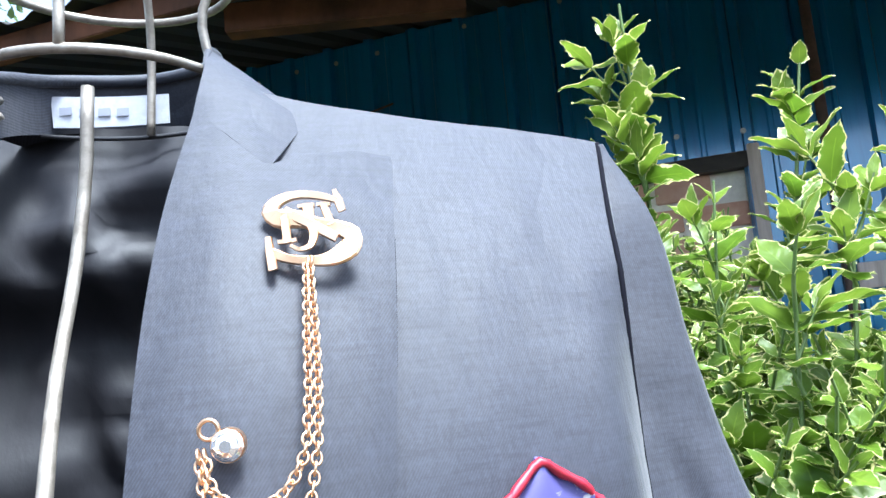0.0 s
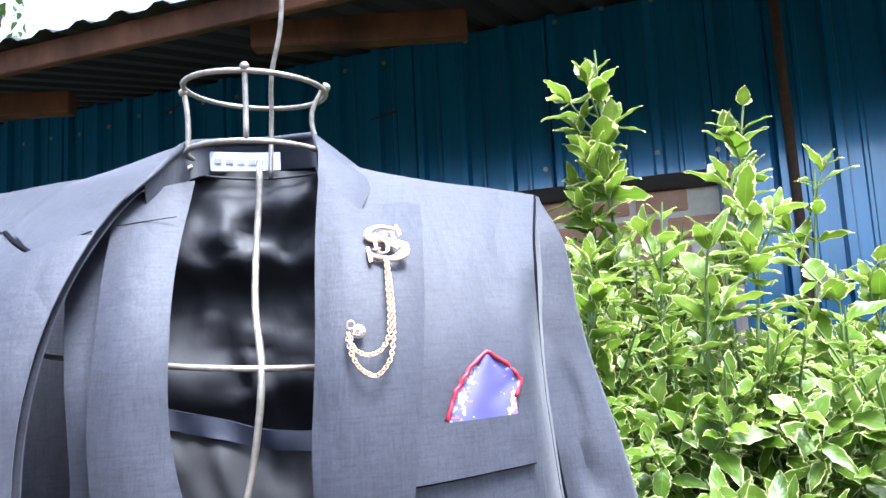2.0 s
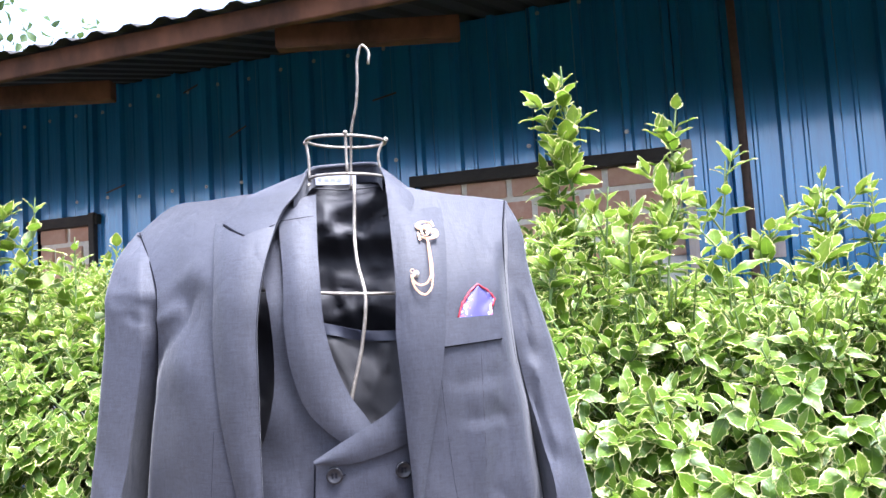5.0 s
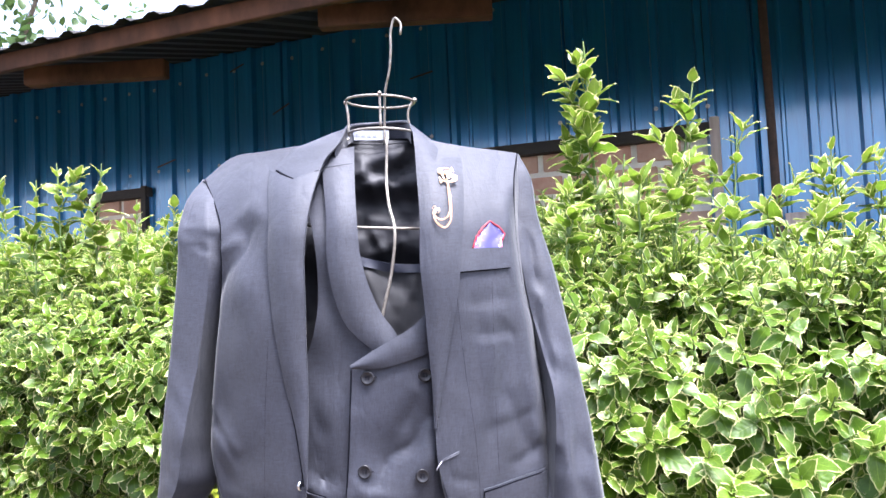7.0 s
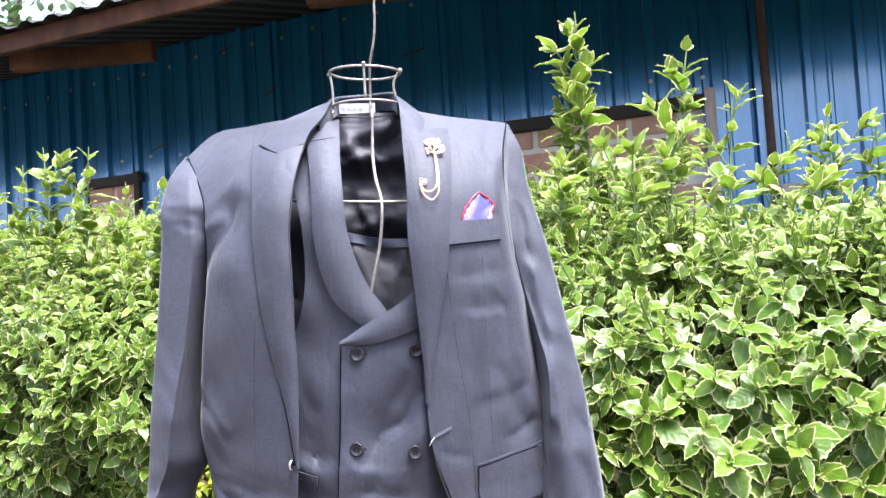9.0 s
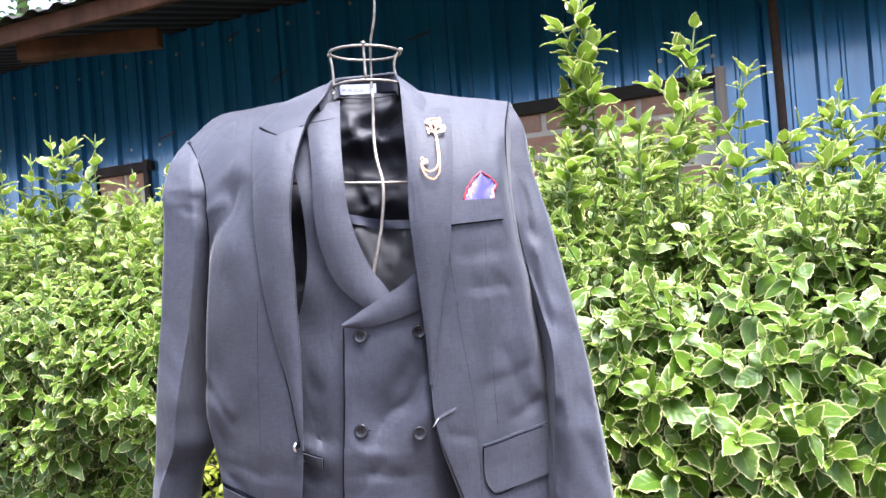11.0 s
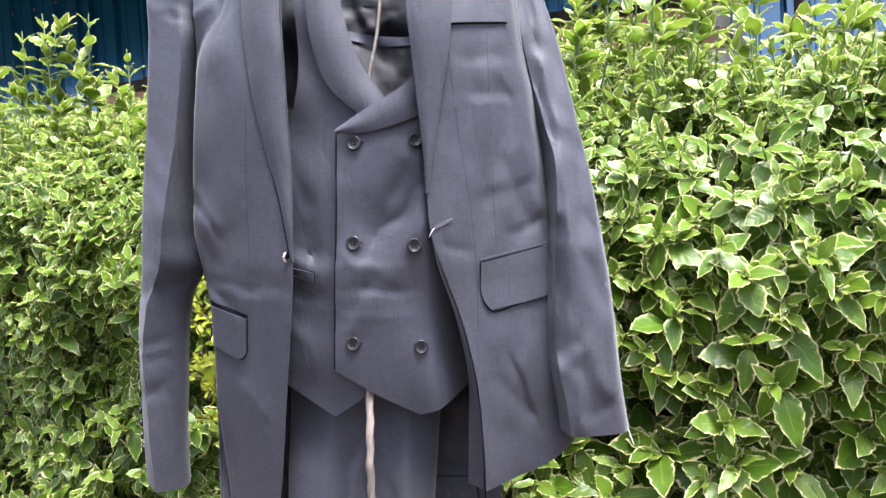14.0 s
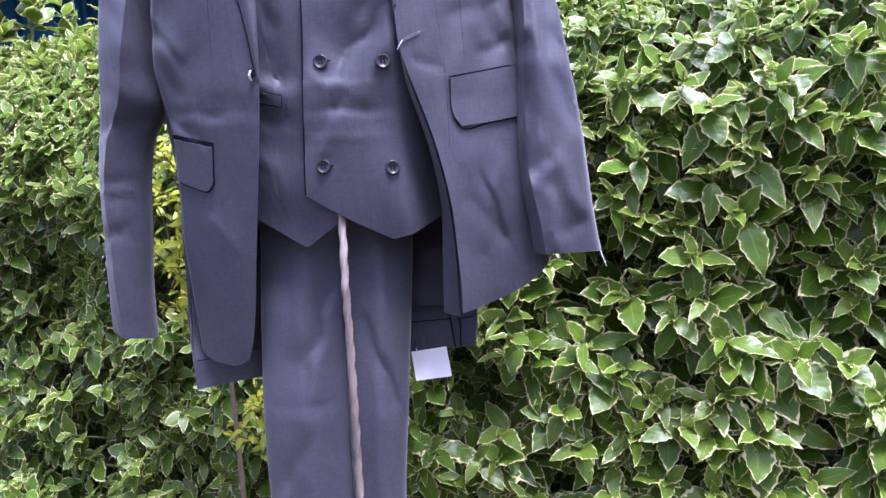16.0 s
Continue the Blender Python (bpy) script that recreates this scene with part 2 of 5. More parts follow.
def mesh(name, verts, faces, smooth=True):
    me = bpy.data.meshes.new(name)
    me.from_pydata([tuple(map(float, v)) for v in verts], [], [tuple(map(int, f)) for f in faces])
    me.update()
    if smooth:
        me.shade_smooth()
    return me


def part(name, bm, mat, parent=None, label="", smooth=False):
    me = bpy.data.meshes.new(name)
    bm.normal_update()
    bm.to_mesh(me)
    bm.free()
    if smooth:
        me.shade_smooth()
    return link_mesh(name, me, mat, parent, label)


def box_bm(a, b, bevel=0.0, m=None):
    bm = bmesh.new()
    bmesh.ops.create_cube(bm, size=1)
    a, b = Vector(a), Vector(b)
    for v in bm.verts:
        v.co = Vector([(a[i] + b[i]) / 2 + v.co[i] * (b[i] - a[i]) for i in range(3)])
    if bevel:
        bmesh.ops.bevel(bm, geom=bm.edges[:], offset=bevel, segments=2, affect="EDGES")
    if m is not None:
        bm.transform(m)
    return bm


def curve(pts, n, straight=False):
    """n points spread evenly along a smooth (or broken) line through pts."""
    p = np.array(pts, float)
    d = np.r_[0, np.cumsum(np.linalg.norm(np.diff(p, axis=0), axis=1))]
    s = np.linspace(0, d[-1], n)
    if straight or len(p) < 3:
        return np.stack([np.interp(s, d, p[:, k]) for k in range(p.shape[1])], 1)
    t = np.gradient(p, d, axis=0)
    i = np.clip(np.searchsorted(d, s, side="right") - 1, 0, len(p) - 2)
    h = (d[i + 1] - d[i])[:, None]
    u = ((s - d[i]) / (d[i + 1] - d[i]))[:, None]
    return (2 * u**3 - 3 * u**2 + 1) * p[i] + (u**3 - 2 * u**2 + u) * h * t[i] + (-2 * u**3 + 3 * u**2) * p[i + 1] + (u**3 - u**2) * h * t[i + 1]


def coons(top, bottom, left, right):
    """A grid (rows downwards) filled in between four border lines."""
    nu, nv = len(top), len(left)
    u, v = np.linspace(0, 1, nu)[None, :, None], np.linspace(0, 1, nv)[:, None, None]
    a = (1 - v) * top[None] + v * bottom[None] + (1 - u) * left[:, None] + u * right[:, None]
    b = (1 - u) * (1 - v) * top[0] + u * (1 - v) * top[-1] + (1 - u) * v * bottom[0] + u * v * bottom[-1]
    return a - b


def grid_mesh(name, g, closed=False, smooth=True):
    nv, nu = g.shape[:2]
    k = nu if closed else nu - 1
    faces = [(r * nu + c, (r + 1) * nu + c, (r + 1) * nu + (c + 1) % nu, r * nu + (c + 1) % nu) for r in range(nv - 1) for c in range(k)]
    return mesh(name, g.reshape(-1, 3), faces, smooth)


FRONT_Z = (0.6, 0.75, 1.0, 1.15, 1.45, 1.52, 1.58, 1.62, 1.70, 1.8)
FRONT_Y = (0.19, 0.165, 0.125, 0.11, 0.108, 0.118, 0.155, 0.20, 0.265, 0.29)


def front(x, z):
    """Depth of the suit's chest and skirt."""
    y = sum(np.interp(z + dz, FRONT_Z, FRONT_Y) for dz in (-0.024, -0.012, 0.0, 0.012, 0.024)) / 5
    return y + np.minimum(1.3 * (x + 0.10) ** 2, 0.11)


def ripple(x, z, size=0.0018, sx=14.0, sz=5.0, seed=0.0):
    out = np.zeros(np.shape(x))
    for i, (a, b) in enumerate(zip(np.ravel(x), np.ravel(z))):
        out.flat[i] = noise.noise((a * sx + seed, seed * 1.7, b * sz)) + 0.45 * noise.noise((a * sx * 2.3, b * sz * 2.6, seed + 4.0))
    return out * size


def thicken(ob, t=0.002):
    m = ob.modifiers.new("thickness", "SOLIDIFY")
    m.thickness, m.offset = t, 1.0
    e = ob.modifiers.new("crisp_edge", "EDGE_SPLIT")
    e.split_angle = radians(55)
    return ob


def creases(x, z, items):
    """Soft ridges (or hollows) along segments: x1, z1, x2, z2, width, height."""
    out = np.zeros(np.shape(x))
    for x1, z1, x2, z2, w, h in items:
        a = np.array((x2 - x1, z2 - z1))
        ln = np.hypot(*a)
        t = ((x - x1) * a[0] + (z - z1) * a[1]) / ln
        d = ((x - x1) * a[1] - (z - z1) * a[0]) / ln
        d = d + 0.25 * w * np.sin(t * 70)
        out -= h * np.exp(-np.abs(d / w) ** 1.5) * np.clip(1 - np.abs(t / ln * 2 - 1) ** 4, 0, 1) * ((t > 0) & (t < ln))
    return out


def pleats(x, z, items):
    """One-sided folds along segments x1, z1, x2, z2, width, height: the cloth sinks slowly on the left of the line and comes back sharply on it."""
    out = np.zeros(np.shape(x))
    for x1, z1, x2, z2, w, h in items:
        a = np.array((x2 - x1, z2 - z1))
        ln = np.hypot(*a)
        t = ((x - x1) * a[0] + (z - z1) * a[1]) / ln
        d = ((z - z1) * a[0] - (x - x1) * a[1]) / ln + 0.06 * w * np.sin(t * 90)
        ramp = np.where(d > 0, np.clip(1 - d / w, 0, 1) ** 1.3, np.clip(1 + d / (0.12 * w + 0.002), 0, 1) ** 1.4)
        out += h * ramp * np.clip(np.minimum(t, ln - t) / (0.3 * ln), 0, 1) ** 0.7 * ((t > 0) & (t < ln))
    return out


def drape(name, flat, off, parent, mat=SUIT, label="", extra=None, thick=0.002, wave=0.0018, seed=0.0, sx=14.0, sz=5.0):
    """Lays a grid of (x, z) on the suit's front."""
    x, z = flat[..., 0], flat[..., 1]
    y = front(x, z) + off + ripple(x, z, wave, sx, sz, seed)
    if extra is not None:
        u, v = np.meshgrid(np.linspace(0, 1, flat.shape[1]), np.linspace(0, 1, flat.shape[0]))
        y = y + extra(x, z, u, v)
    return thicken(link_mesh(name, grid_mesh(name, np.stack([x, y, z], -1)), mat, parent, label), thick)


def sweep_verts(path, radius, sides=8, closed=False):
    p = np.array(path, float)
    n = len(p)
    r = np.full(n, radius) if np.isscalar(radius) else np.array(radius, float)
    t = np.gradient(p, axis=0) if not closed else np.roll(p, -1, 0) - np.roll(p, 1, 0)
    t /= np.linalg.norm(t, axis=1)[:, None] + 1e-12
    up = np.array([0.31, 0.87, 0.38])
    a = np.cross(t, up)
    a /= np.linalg.norm(a, axis=1)[:, None] + 1e-12
    b = np.cross(t, a)
    w = np.linspace(0, 2 * np.pi, sides, endpoint=False)
    return p[:, None] + r[:, None, None] * (np.cos(w)[None, :, None] * a[:, None] + np.sin(w)[None, :, None] * b[:, None])


def tube(name, path, radius, mat, parent=None, label="", sides=8, closed=False):
    g = sweep_verts(path, radius, sides, closed)
    n = len(g)
    rows = n if closed else n - 1
    faces = [(r * sides + c, r * sides + (c + 1) % sides, ((r + 1) % n) * sides + (c + 1) % sides, ((r + 1) % n) * sides + c) for r in range(rows) for c in range(sides)]
    if not closed:
        faces += [tuple(range(sides))[::-1], tuple((n - 1) * sides + c for c in range(sides))]
    return link_mesh(name, mesh(name, g.reshape(-1, 3), faces), mat, parent, label)


def on_front(pts, off):
    """3D points on the suit's front from (x, z) pairs."""
    p = np.array(pts, float)
    return np.stack([p[:, 0], front(p[:, 0], p[:, 1]) + off, p[:, 1]], 1)


# ---- ground ----
bm = bmesh.new()
bmesh.ops.create_grid(bm, x_segments=60, y_segments=60, size=400)
for v in bm.verts:
    v.co.z = -0.03 + 0.03 * noise.noise(v.co * 0.05)
tagged(part("ground", bm, SOIL, smooth=True), "bare dry brown soil under the hedge", "ground", kind="structure")

# ---- shed behind the hedge ----
SHED = pose(1.30, 2.60, 0, 0, 0, -22)


def sheet_mesh(name, x0, x1, z0, z1, lap=0.0, pitch=0.208):
    """A ribbed steel sheet in the shed's frame, ribs upright."""
    prof = []
    x = x0
    while x < x1 - 1e-6:
        for dx, y in ((0.0, 0.0), (0.012, -0.032), (0.040, -0.032), (0.052, 0.0), (0.100, 0.0), (0.106, -0.006), (0.118, -0.006), (0.124, 0.0)):
            if x + dx < x1:
                prof.append((x + dx, y))
        x += pitch
    prof.append((x1, 0.0))
    zs = np.linspace(z0, z1, 6)
    g = np.array([[(px, py + lap, z) for px, py in prof] for z in zs[::-1]])
    me = grid_mesh(name, g, smooth=False)
    me.transform(SHED)
    return me


rng_wall = random.Random(5)
wall = empty("wall_shed")
tagged(wall, "blue painted ribbed steel shed wall with brick infill", "wall", kind="structure")
OPEN_A, OPEN_B, HEAD, SILL = (-1.30, 0.0), (-3.90, -3.44), 2.15, 1.05
cuts = [(-6.2, -5.05, 0), (-5.05, OPEN_B[0], 0), (OPEN_B[0], OPEN_B[1], HEAD), (OPEN_B[1], -2.35, 0), (-2.35, OPEN_A[0], 0), (OPEN_A[0], -0.66, HEAD), (-0.66, OPEN_A[1], HEAD),
        (OPEN_A[1], 0.222, 0), (0.222, 1.2, 0), (1.2, 2.2, 0), (2.2, 3.4, 0)]
for i, (a, b, z) in enumerate(cuts):
    thicken(link_mesh("sheet", sheet_mesh("sheet", a - 0.012, b, z, 2.93, 0.003 * (i % 2)), BLUE, wall), 0.0012)
tube("corner_pipe", [SHED @ Vector((0.284 - 0.008 * z, -0.045, z)) for z in np.linspace(0, 2.90, 8)], 0.019, RUST, wall, "rusty steel pipe")
tube("corner_rail", [SHED @ Vector((x, 0.04, 2.42)) for x in np.linspace(-6, 3.4, 8)], 0.02, RUST, wall)
part("window_head", box_bm((OPEN_A[0] - 0.05, -0.035, HEAD - 0.06), (OPEN_A[1] + 0.02, 0.05, HEAD), 0.004, SHED), DARKWOOD, wall, "dark timber head")
part("window_head", box_bm((OPEN_B[0] - 0.05, -0.035, HEAD - 0.06), (OPEN_B[1] + 0.05, 0.05, HEAD), 0.004, SHED), DARKWOOD, wall, "dark timber head")
part("post", box_bm((OPEN_A[1] + 0.002, -0.050, 0), (OPEN_A[1] + 0.046, -0.006, HEAD + 0.02), 0.004, SHED), PALEWOOD, wall, "pale bare timber post")
part("post", box_bm((OPEN_B[1] - 0.01, -0.045, 0), (OPEN_B[1] + 0.035, 0.0, HEAD + 0.01), 0.004, SHED), DARKWOOD, wall)
for a, b in (OPEN_A, OPEN_B):
    part("mortar_bed", box_bm((a, 0.035, 0), (b, 0.14, HEAD), 0, SHED), MORTAR, wall)
screw = bmesh.new()
bmesh.ops.create_cone(screw, cap_ends=True, segments=6, radius1=0.007, radius2=0.006, depth=0.006, matrix=pose(0, 0, 0, 90))
bmesh.ops.create_cone(screw, cap_ends=True, segments=10, radius1=0.011, radius2=0.011, depth=0.002, matrix=pose(0, 0.003, 0, 90))
screw_mesh = bpy.data.meshes.new("screw")
screw.to_mesh(screw_mesh)
screw.free()
screw_mesh.materials.append(SCREW)
for z, lo, gap in ((2.92, -6.03, 0.208), (2.235, -5.9, 0.236)):
    x = lo
    while x < 0.2:
        if rng_wall.random() > 0.08:
            s = new("screw", screw_mesh)
            s.parent = wall
            s.matrix_world = SHED @ pose(x, -0.036, z + (0.042 * x if z > 2.5 else 0.0) + rng_wall.uniform(-0.012, 0.012))
        x += gap * (2 if z < 2.5 and rng_wall.random() < 0.45 else 1)
# rusty straps left on the sheets, and a pale board end beside the pipe
for x, z, length, tilt in ((-1.52, 2.58, 0.13, -10), (-2.42, 2.50, 0.12, -24), (-3.30, 2.27, 0.14, -14), (-2.72, 2.80, 0.10, -20)):
    part("strap", box_bm((-0.01, -0.040, -0.005), (length, -0.036, 0.005), 0.002, SHED @ pose(x, 0, z, 0, tilt, 0)), RUST, wall, "rusty steel strap")
part("board_end", box_bm((0.30, -0.052, 1.60), (0.40, -0.036, 1.69), 0.003, SHED), PALEWOOD, wall, "pale bare board end")

roof = empty("roof_shed")
tagged(roof, "low rusty sheet roof on rough timber purlins", "roof", kind="structure")


def roof_z(y):
    return 2.545 + 0.27 * (y + 1.45)


rib = []
x = -7.0
while x < 4.0:
    rib += [(x, 0.0), (x + 0.03, 0.018), (x + 0.06, 0.018), (x + 0.09, 0.0)]
    x += 0.15
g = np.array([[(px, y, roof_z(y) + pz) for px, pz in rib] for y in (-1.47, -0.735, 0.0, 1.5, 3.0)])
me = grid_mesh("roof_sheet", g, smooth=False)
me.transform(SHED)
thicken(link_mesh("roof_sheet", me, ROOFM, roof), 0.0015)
part("fascia", box_bm((-6.9, -1.42, roof_z(-1.4) - 0.092), (3.9, -1.39, roof_z(-1.4) - 0.012), 0.003, SHED), BEAM, roof, "stained timber eaves board")
for bx, by, bz in ((-1.87, 2.479, 2.467), (-0.433, 1.898, 2.467), (1.004, 1.317, 2.467)):
    part("bearer", box_bm((0.0, -0.03, -0.042), (0.66, 0.03, 0.042), 0.004, pose(bx, by, bz, 0, 0, -4)), BEAM, roof, "rough sawn timber")
back = box_bm((-7, 3.0, 0), (4, 3.1, 3.7), 0, SHED)
tagged(part("wall_back", back, DARKWOOD), "dark rear wall of the shed", "wall", kind="structure")
side = box_bm((-6.3, 0.03, 0), (-6.2, 3.0, 2.95), 0, SHED)
tagged(part("wall_end", side, DARKWOOD), "dark end wall of the shed", "wall", kind="structure")
side = box_bm((3.4, 0.03, 0), (3.5, 3.0, 2.95), 0, SHED)
tagged(part("wall_end", side, DARKWOOD), "dark end wall of the shed", "wall", kind="structure")

# added wall, never in view: blocks low sky light from behind the camera
lane = box_bm((-9, -5.15, -0.1), (9, -5.0, 2.1))
tagged(part("wall_unseen", lane, PLASTER), "plain plaster wall added out of view to cut low sky light", "wall", kind="structure")

# ---- wire dress form that carries the suit ----
form = empty("dress_form", (-0.143, 0.122, 0))
tagged(form, "galvanised wire dress form with a hook and twisted pole", "dress form")
NECK = (-0.098, 0.250)


def neck_ring(z, r, sway=0.0028):
    return [(NECK[0] + r * math.cos(a) * 1.0, NECK[1] + r * math.sin(a) * 0.97, z + sway * (math.sin(a) - math.cos(a))) for a in np.linspace(0, 2 * np.pi, 40, endpoint=False)]


tube("top_ring", neck_ring(1.708, 0.052), 0.0020, STEEL, form, closed=True)
tube("bottom_ring", neck_ring(1.658, 0.050, 0.0015)[19:] + neck_ring(1.658, 0.050, 0.0015)[:2], 0.0020, STEEL, form)
for a in (-87, -3, 183):
    c, s = math.cos(radians(a)), math.sin(radians(a))
    tube("upright", curve([(NECK[0] + 0.053 * c, NECK[1] + 0.0505 * s, 1.711), (NECK[0] + (0.050 if a != -3 else 0.042) * c, NECK[1] + 0.048 * s, 1.69), (NECK[0] + (0.050 if a != -3 else 0.046) * c, NECK[1] + 0.0485 * s, 1.6575)], 8), 0.0020, STEEL, form)
    bm = bmesh.new()
    bmesh.ops.create_icosphere(bm, subdivisions=2, radius=0.0034, matrix=pose(NECK[0] + 0.053 * c, NECK[1] + 0.0505 * s, 1.708))
    part("weld", bm, STEEL, form, smooth=True)
tube("spine", curve([(-0.0875, 0.206, 1.643), (-0.0890, 0.206, 1.61), (-0.0900, 0.200, 1.58), (-0.086, 0.175, 1.538), (-0.078, 0.150, 1.504), (-0.084, 0.148, 1.446), (-0.099, 0.147, 1.386), (-0.118, 0.150, 1.2), (-0.126, 0.154, 0.99)], 50), 0.0023, STEEL, form)
tube("hook", curve([(-0.097, 0.297, 1.652), (-0.095, 0.296, 1.70), (-0.092, 0.284, 1.732), (-0.083, 0.276, 1.768), (-0.080, 0.272, 1.797), (-0.078, 0.270, 1.828), (-0.071, 0.268, 1.845), (-0.063, 0.268, 1.836), (-0.064, 0.268, 1.818)], 40), 0.0020, STEEL, form)
tube("crossbar", curve([(-0.30, 0.25, 1.53), (-0.17, 0.165, 1.512), (-0.078, 0.150, 1.504), (-0.02, 0.17, 1.503), (0.08, 0.25, 1.515)], 30), 0.0020, STEEL, form)
tube("shoulder_wire", curve([(-0.36, 0.27, 1.575), (-0.25, 0.27, 1.605), (-0.149, 0.262, 1.655)], 16), 0.0020, STEEL, form)
tube("shoulder_wire", curve([(0.09, 0.27, 1.575), (0.0, 0.27, 1.605), (-0.047, 0.262, 1.65)], 16), 0.0020, STEEL, form)
n = 220
zz = np.linspace(1.0, -0.02, n)
g = []
for i, z in enumerate(zz):
    w = np.linspace(0, 2 * np.pi, 16, endpoint=False)
    tw = z * 62.0
    r = 0.0046 + 0.0010 * np.cos(3 * (w - tw)) + 0.0005 * np.cos(7 * (w - tw) + 1.0) + 0.0006 * noise.noise((3.0, 1.0, z * 60))
    bx = -0.126 - 0.018 * (1.0 - z) * 0.9 + 0.002 * math.sin(z * 9)
    g.append(np.stack([bx + r * np.cos(w), 0.120 + 0.034 * min(1.0, max(0.0, (z - 0.90) / 0.07)) + r * np.sin(w), np.full(16, z)], 1))
link_mesh("pole", grid_mesh("pole", np.array(g), closed=True), POLE, form, "twisted grey-brown pole")

# ---- trousers ----
trousers = empty("trousers", (-0.15, 0.19, 0.22))
tagged(trousers, "charcoal suit trousers hanging straight below the waistcoat", "trousers")


LEG_FOLDS = ((-0.205, 0.74, -0.150, 0.90, 0.05, 0.012), (-0.062, 0.68, -0.112, 0.86, 0.03, 0.008), (-0.255, 0.735, -0.150, 0.725, 0.02, 0.003), (-0.10, 0.722, -0.055, 0.730, 0.02, 0.003), (-0.250, 0.60, -0.19, 0.70, 0.03, 0.005))


def leg(left_x, right_x, seed):
    """A hanging trouser leg, flat-pressed, with a soft front ridge."""
    rows = []
    for z in np.linspace(1.17, 0.20, 120):
        a, b = np.interp(z, (0.2, 0.607, 0.72, 0.94, 1.17), left_x), np.interp(z, (0.2, 0.607, 0.72, 0.94, 1.17), right_x)
        w = np.linspace(0, 2 * np.pi, 56, endpoint=False)
        c, s = np.cos(w), np.sin(w)
        x = (a + b) / 2 + (b - a) / 2 * c
        y = np.interp(z, (0.2, 0.72, 0.86, 0.96, 1.17), (0.215, 0.215, 0.225, 0.245, 0.25)) + 0.030 * np.sign(s) * np.abs(s) ** 0.9
        y = y - 0.007 * np.exp(-((c - 0.1) / 0.30) ** 2) * (s < 0) + pleats(x, z + 0 * x, LEG_FOLDS) * (s < 0) * np.abs(s) ** 0.5
        for i in range(56):
            y[i] += 0.008 * noise.noise((x[i] * 16 + seed, z * 2.2, seed)) + 0.0018 * noise.noise((x[i] * 45, z * 16, seed + 7))
        rows.append(np.stack([x, y, np.full(56, z)], 1))
    return np.array(rows)


for left_x, right_x, seed in (((-0.265, -0.263, -0.261, -0.248, -0.24), (-0.152, -0.150, -0.146, -0.136, -0.12), 1.0), ((-0.151, -0.149, -0.145, -0.135, -0.13), (-0.10, -0.079, -0.064, -0.038, -0.03), 5.0)):
    thicken(link_mesh("leg", grid_mesh("leg", leg(left_x, right_x, seed), closed=True), SUIT, trousers), 0.002)

# ---- waistcoat ----
vest = empty("waistcoat", (-0.12, 0.14, 1.0))
tagged(vest, "double-breasted charcoal waistcoat with a shawl lapel, buttoned", "waistcoat")


PLEAT_V = ((-0.128, 1.150, -0.028, 1.254, 0.075, 0.013), (-0.262, 1.120, -0.165, 1.105, 0.03, 0.006), (-0.262, 1.176, -0.150, 1.158, 0.045, 0.009), (-0.165, 1.118, -0.03, 1.110, 0.020, 0.0022), (-0.15, 1.065, -0.10, 1.14, 0.03, 0.004))
CREASE_V = ((-0.055, 1.28, -0.11, 1.17, 0.013, -0.005), (-0.03, 1.22, -0.09, 1.12, 0.016, 0.006), (-0.24, 1.19, -0.19, 1.17, 0.006, 0.004), (-0.25, 1.165, -0.2, 1.135, 0.006, -0.004), (-0.16, 1.15, -0.05, 1.145, 0.004, 0.0012), (-0.16, 1.085, -0.05, 1.08, 0.004, 0.001), (-0.12, 1.12, -0.14, 1.06, 0.010, 0.003), (-0.24, 1.08, -0.20, 1.05, 0.008, 0.004), (-0.22, 1.30, -0.18, 1.22, 0.010, -0.004))


def vest_folds(x, z, u, v):
    return pleats(x, z, PLEAT_V) + 1.0 * creases(x, z, CREASE_V) + creases(x, z, ((-0.04, 1.245, -0.105, 1.145, 0.012, -0.004),)) + 0.005 * np.sin((x * 40 + z * 26)) * np.clip((1.32 - z) / 0.1, 0, 1) * np.exp(-((x + 0.02) / 0.06) ** 2) + 0.003 * np.sin(z * 55 + x * 10) * np.exp(-((x + 0.2) / 0.04) ** 2)


left = curve([(-0.225, 1.61), (-0.205, 1.55), (-0.191, 1.50), (-0.186, 1.44), (-0.190, 1.38), (-0.208, 1.33), (-0.245, 1.29), (-0.262, 1.2), (-0.262, 1.005)], 70)
right = curve([(-0.172, 1.612), (-0.166, 1.526), (-0.163, 1.466), (-0.152, 1.414), (-0.135, 1.376), (-0.110, 1.33), (-0.10, 1.2), (-0.105, 1.08), (-0.108, 0.990)], 70)
top = curve([left[0], right[0]], 30)
bottom = curve([left[-1], (-0.234, 0.989), (-0.174, 0.947), right[-1]], 30, True)
drape("under_front", coons(top, bottom, left, right), 0.030, vest, extra=vest_folds, seed=2.0)
left = curve([(-0.142, 1.319), (-0.147, 1.23), (-0.157, 1.12), (-0.166, 1.014)], 70)
right = curve([(0.045, 1.42), (0.05, 1.25), (0.045, 1.10), (0.03, 0.985)], 70)
top = curve([left[0], (-0.10, 1.319), (-0.07, 1.326), (-0.03, 1.345), right[0]], 44)
bottom = curve([left[-1], (-0.112, 0.978), (-0.06, 0.949), (-0.035, 0.954), right[-1]], 44, True)
drape("over_front", coons(top, bottom, left, right), 0.020, vest, extra=lambda x, z, u, v: vest_folds(x, z, u, v) + 0.17 * np.clip((x + 0.042) / 0.10, 0, 1) ** 1.5, seed=3.0)
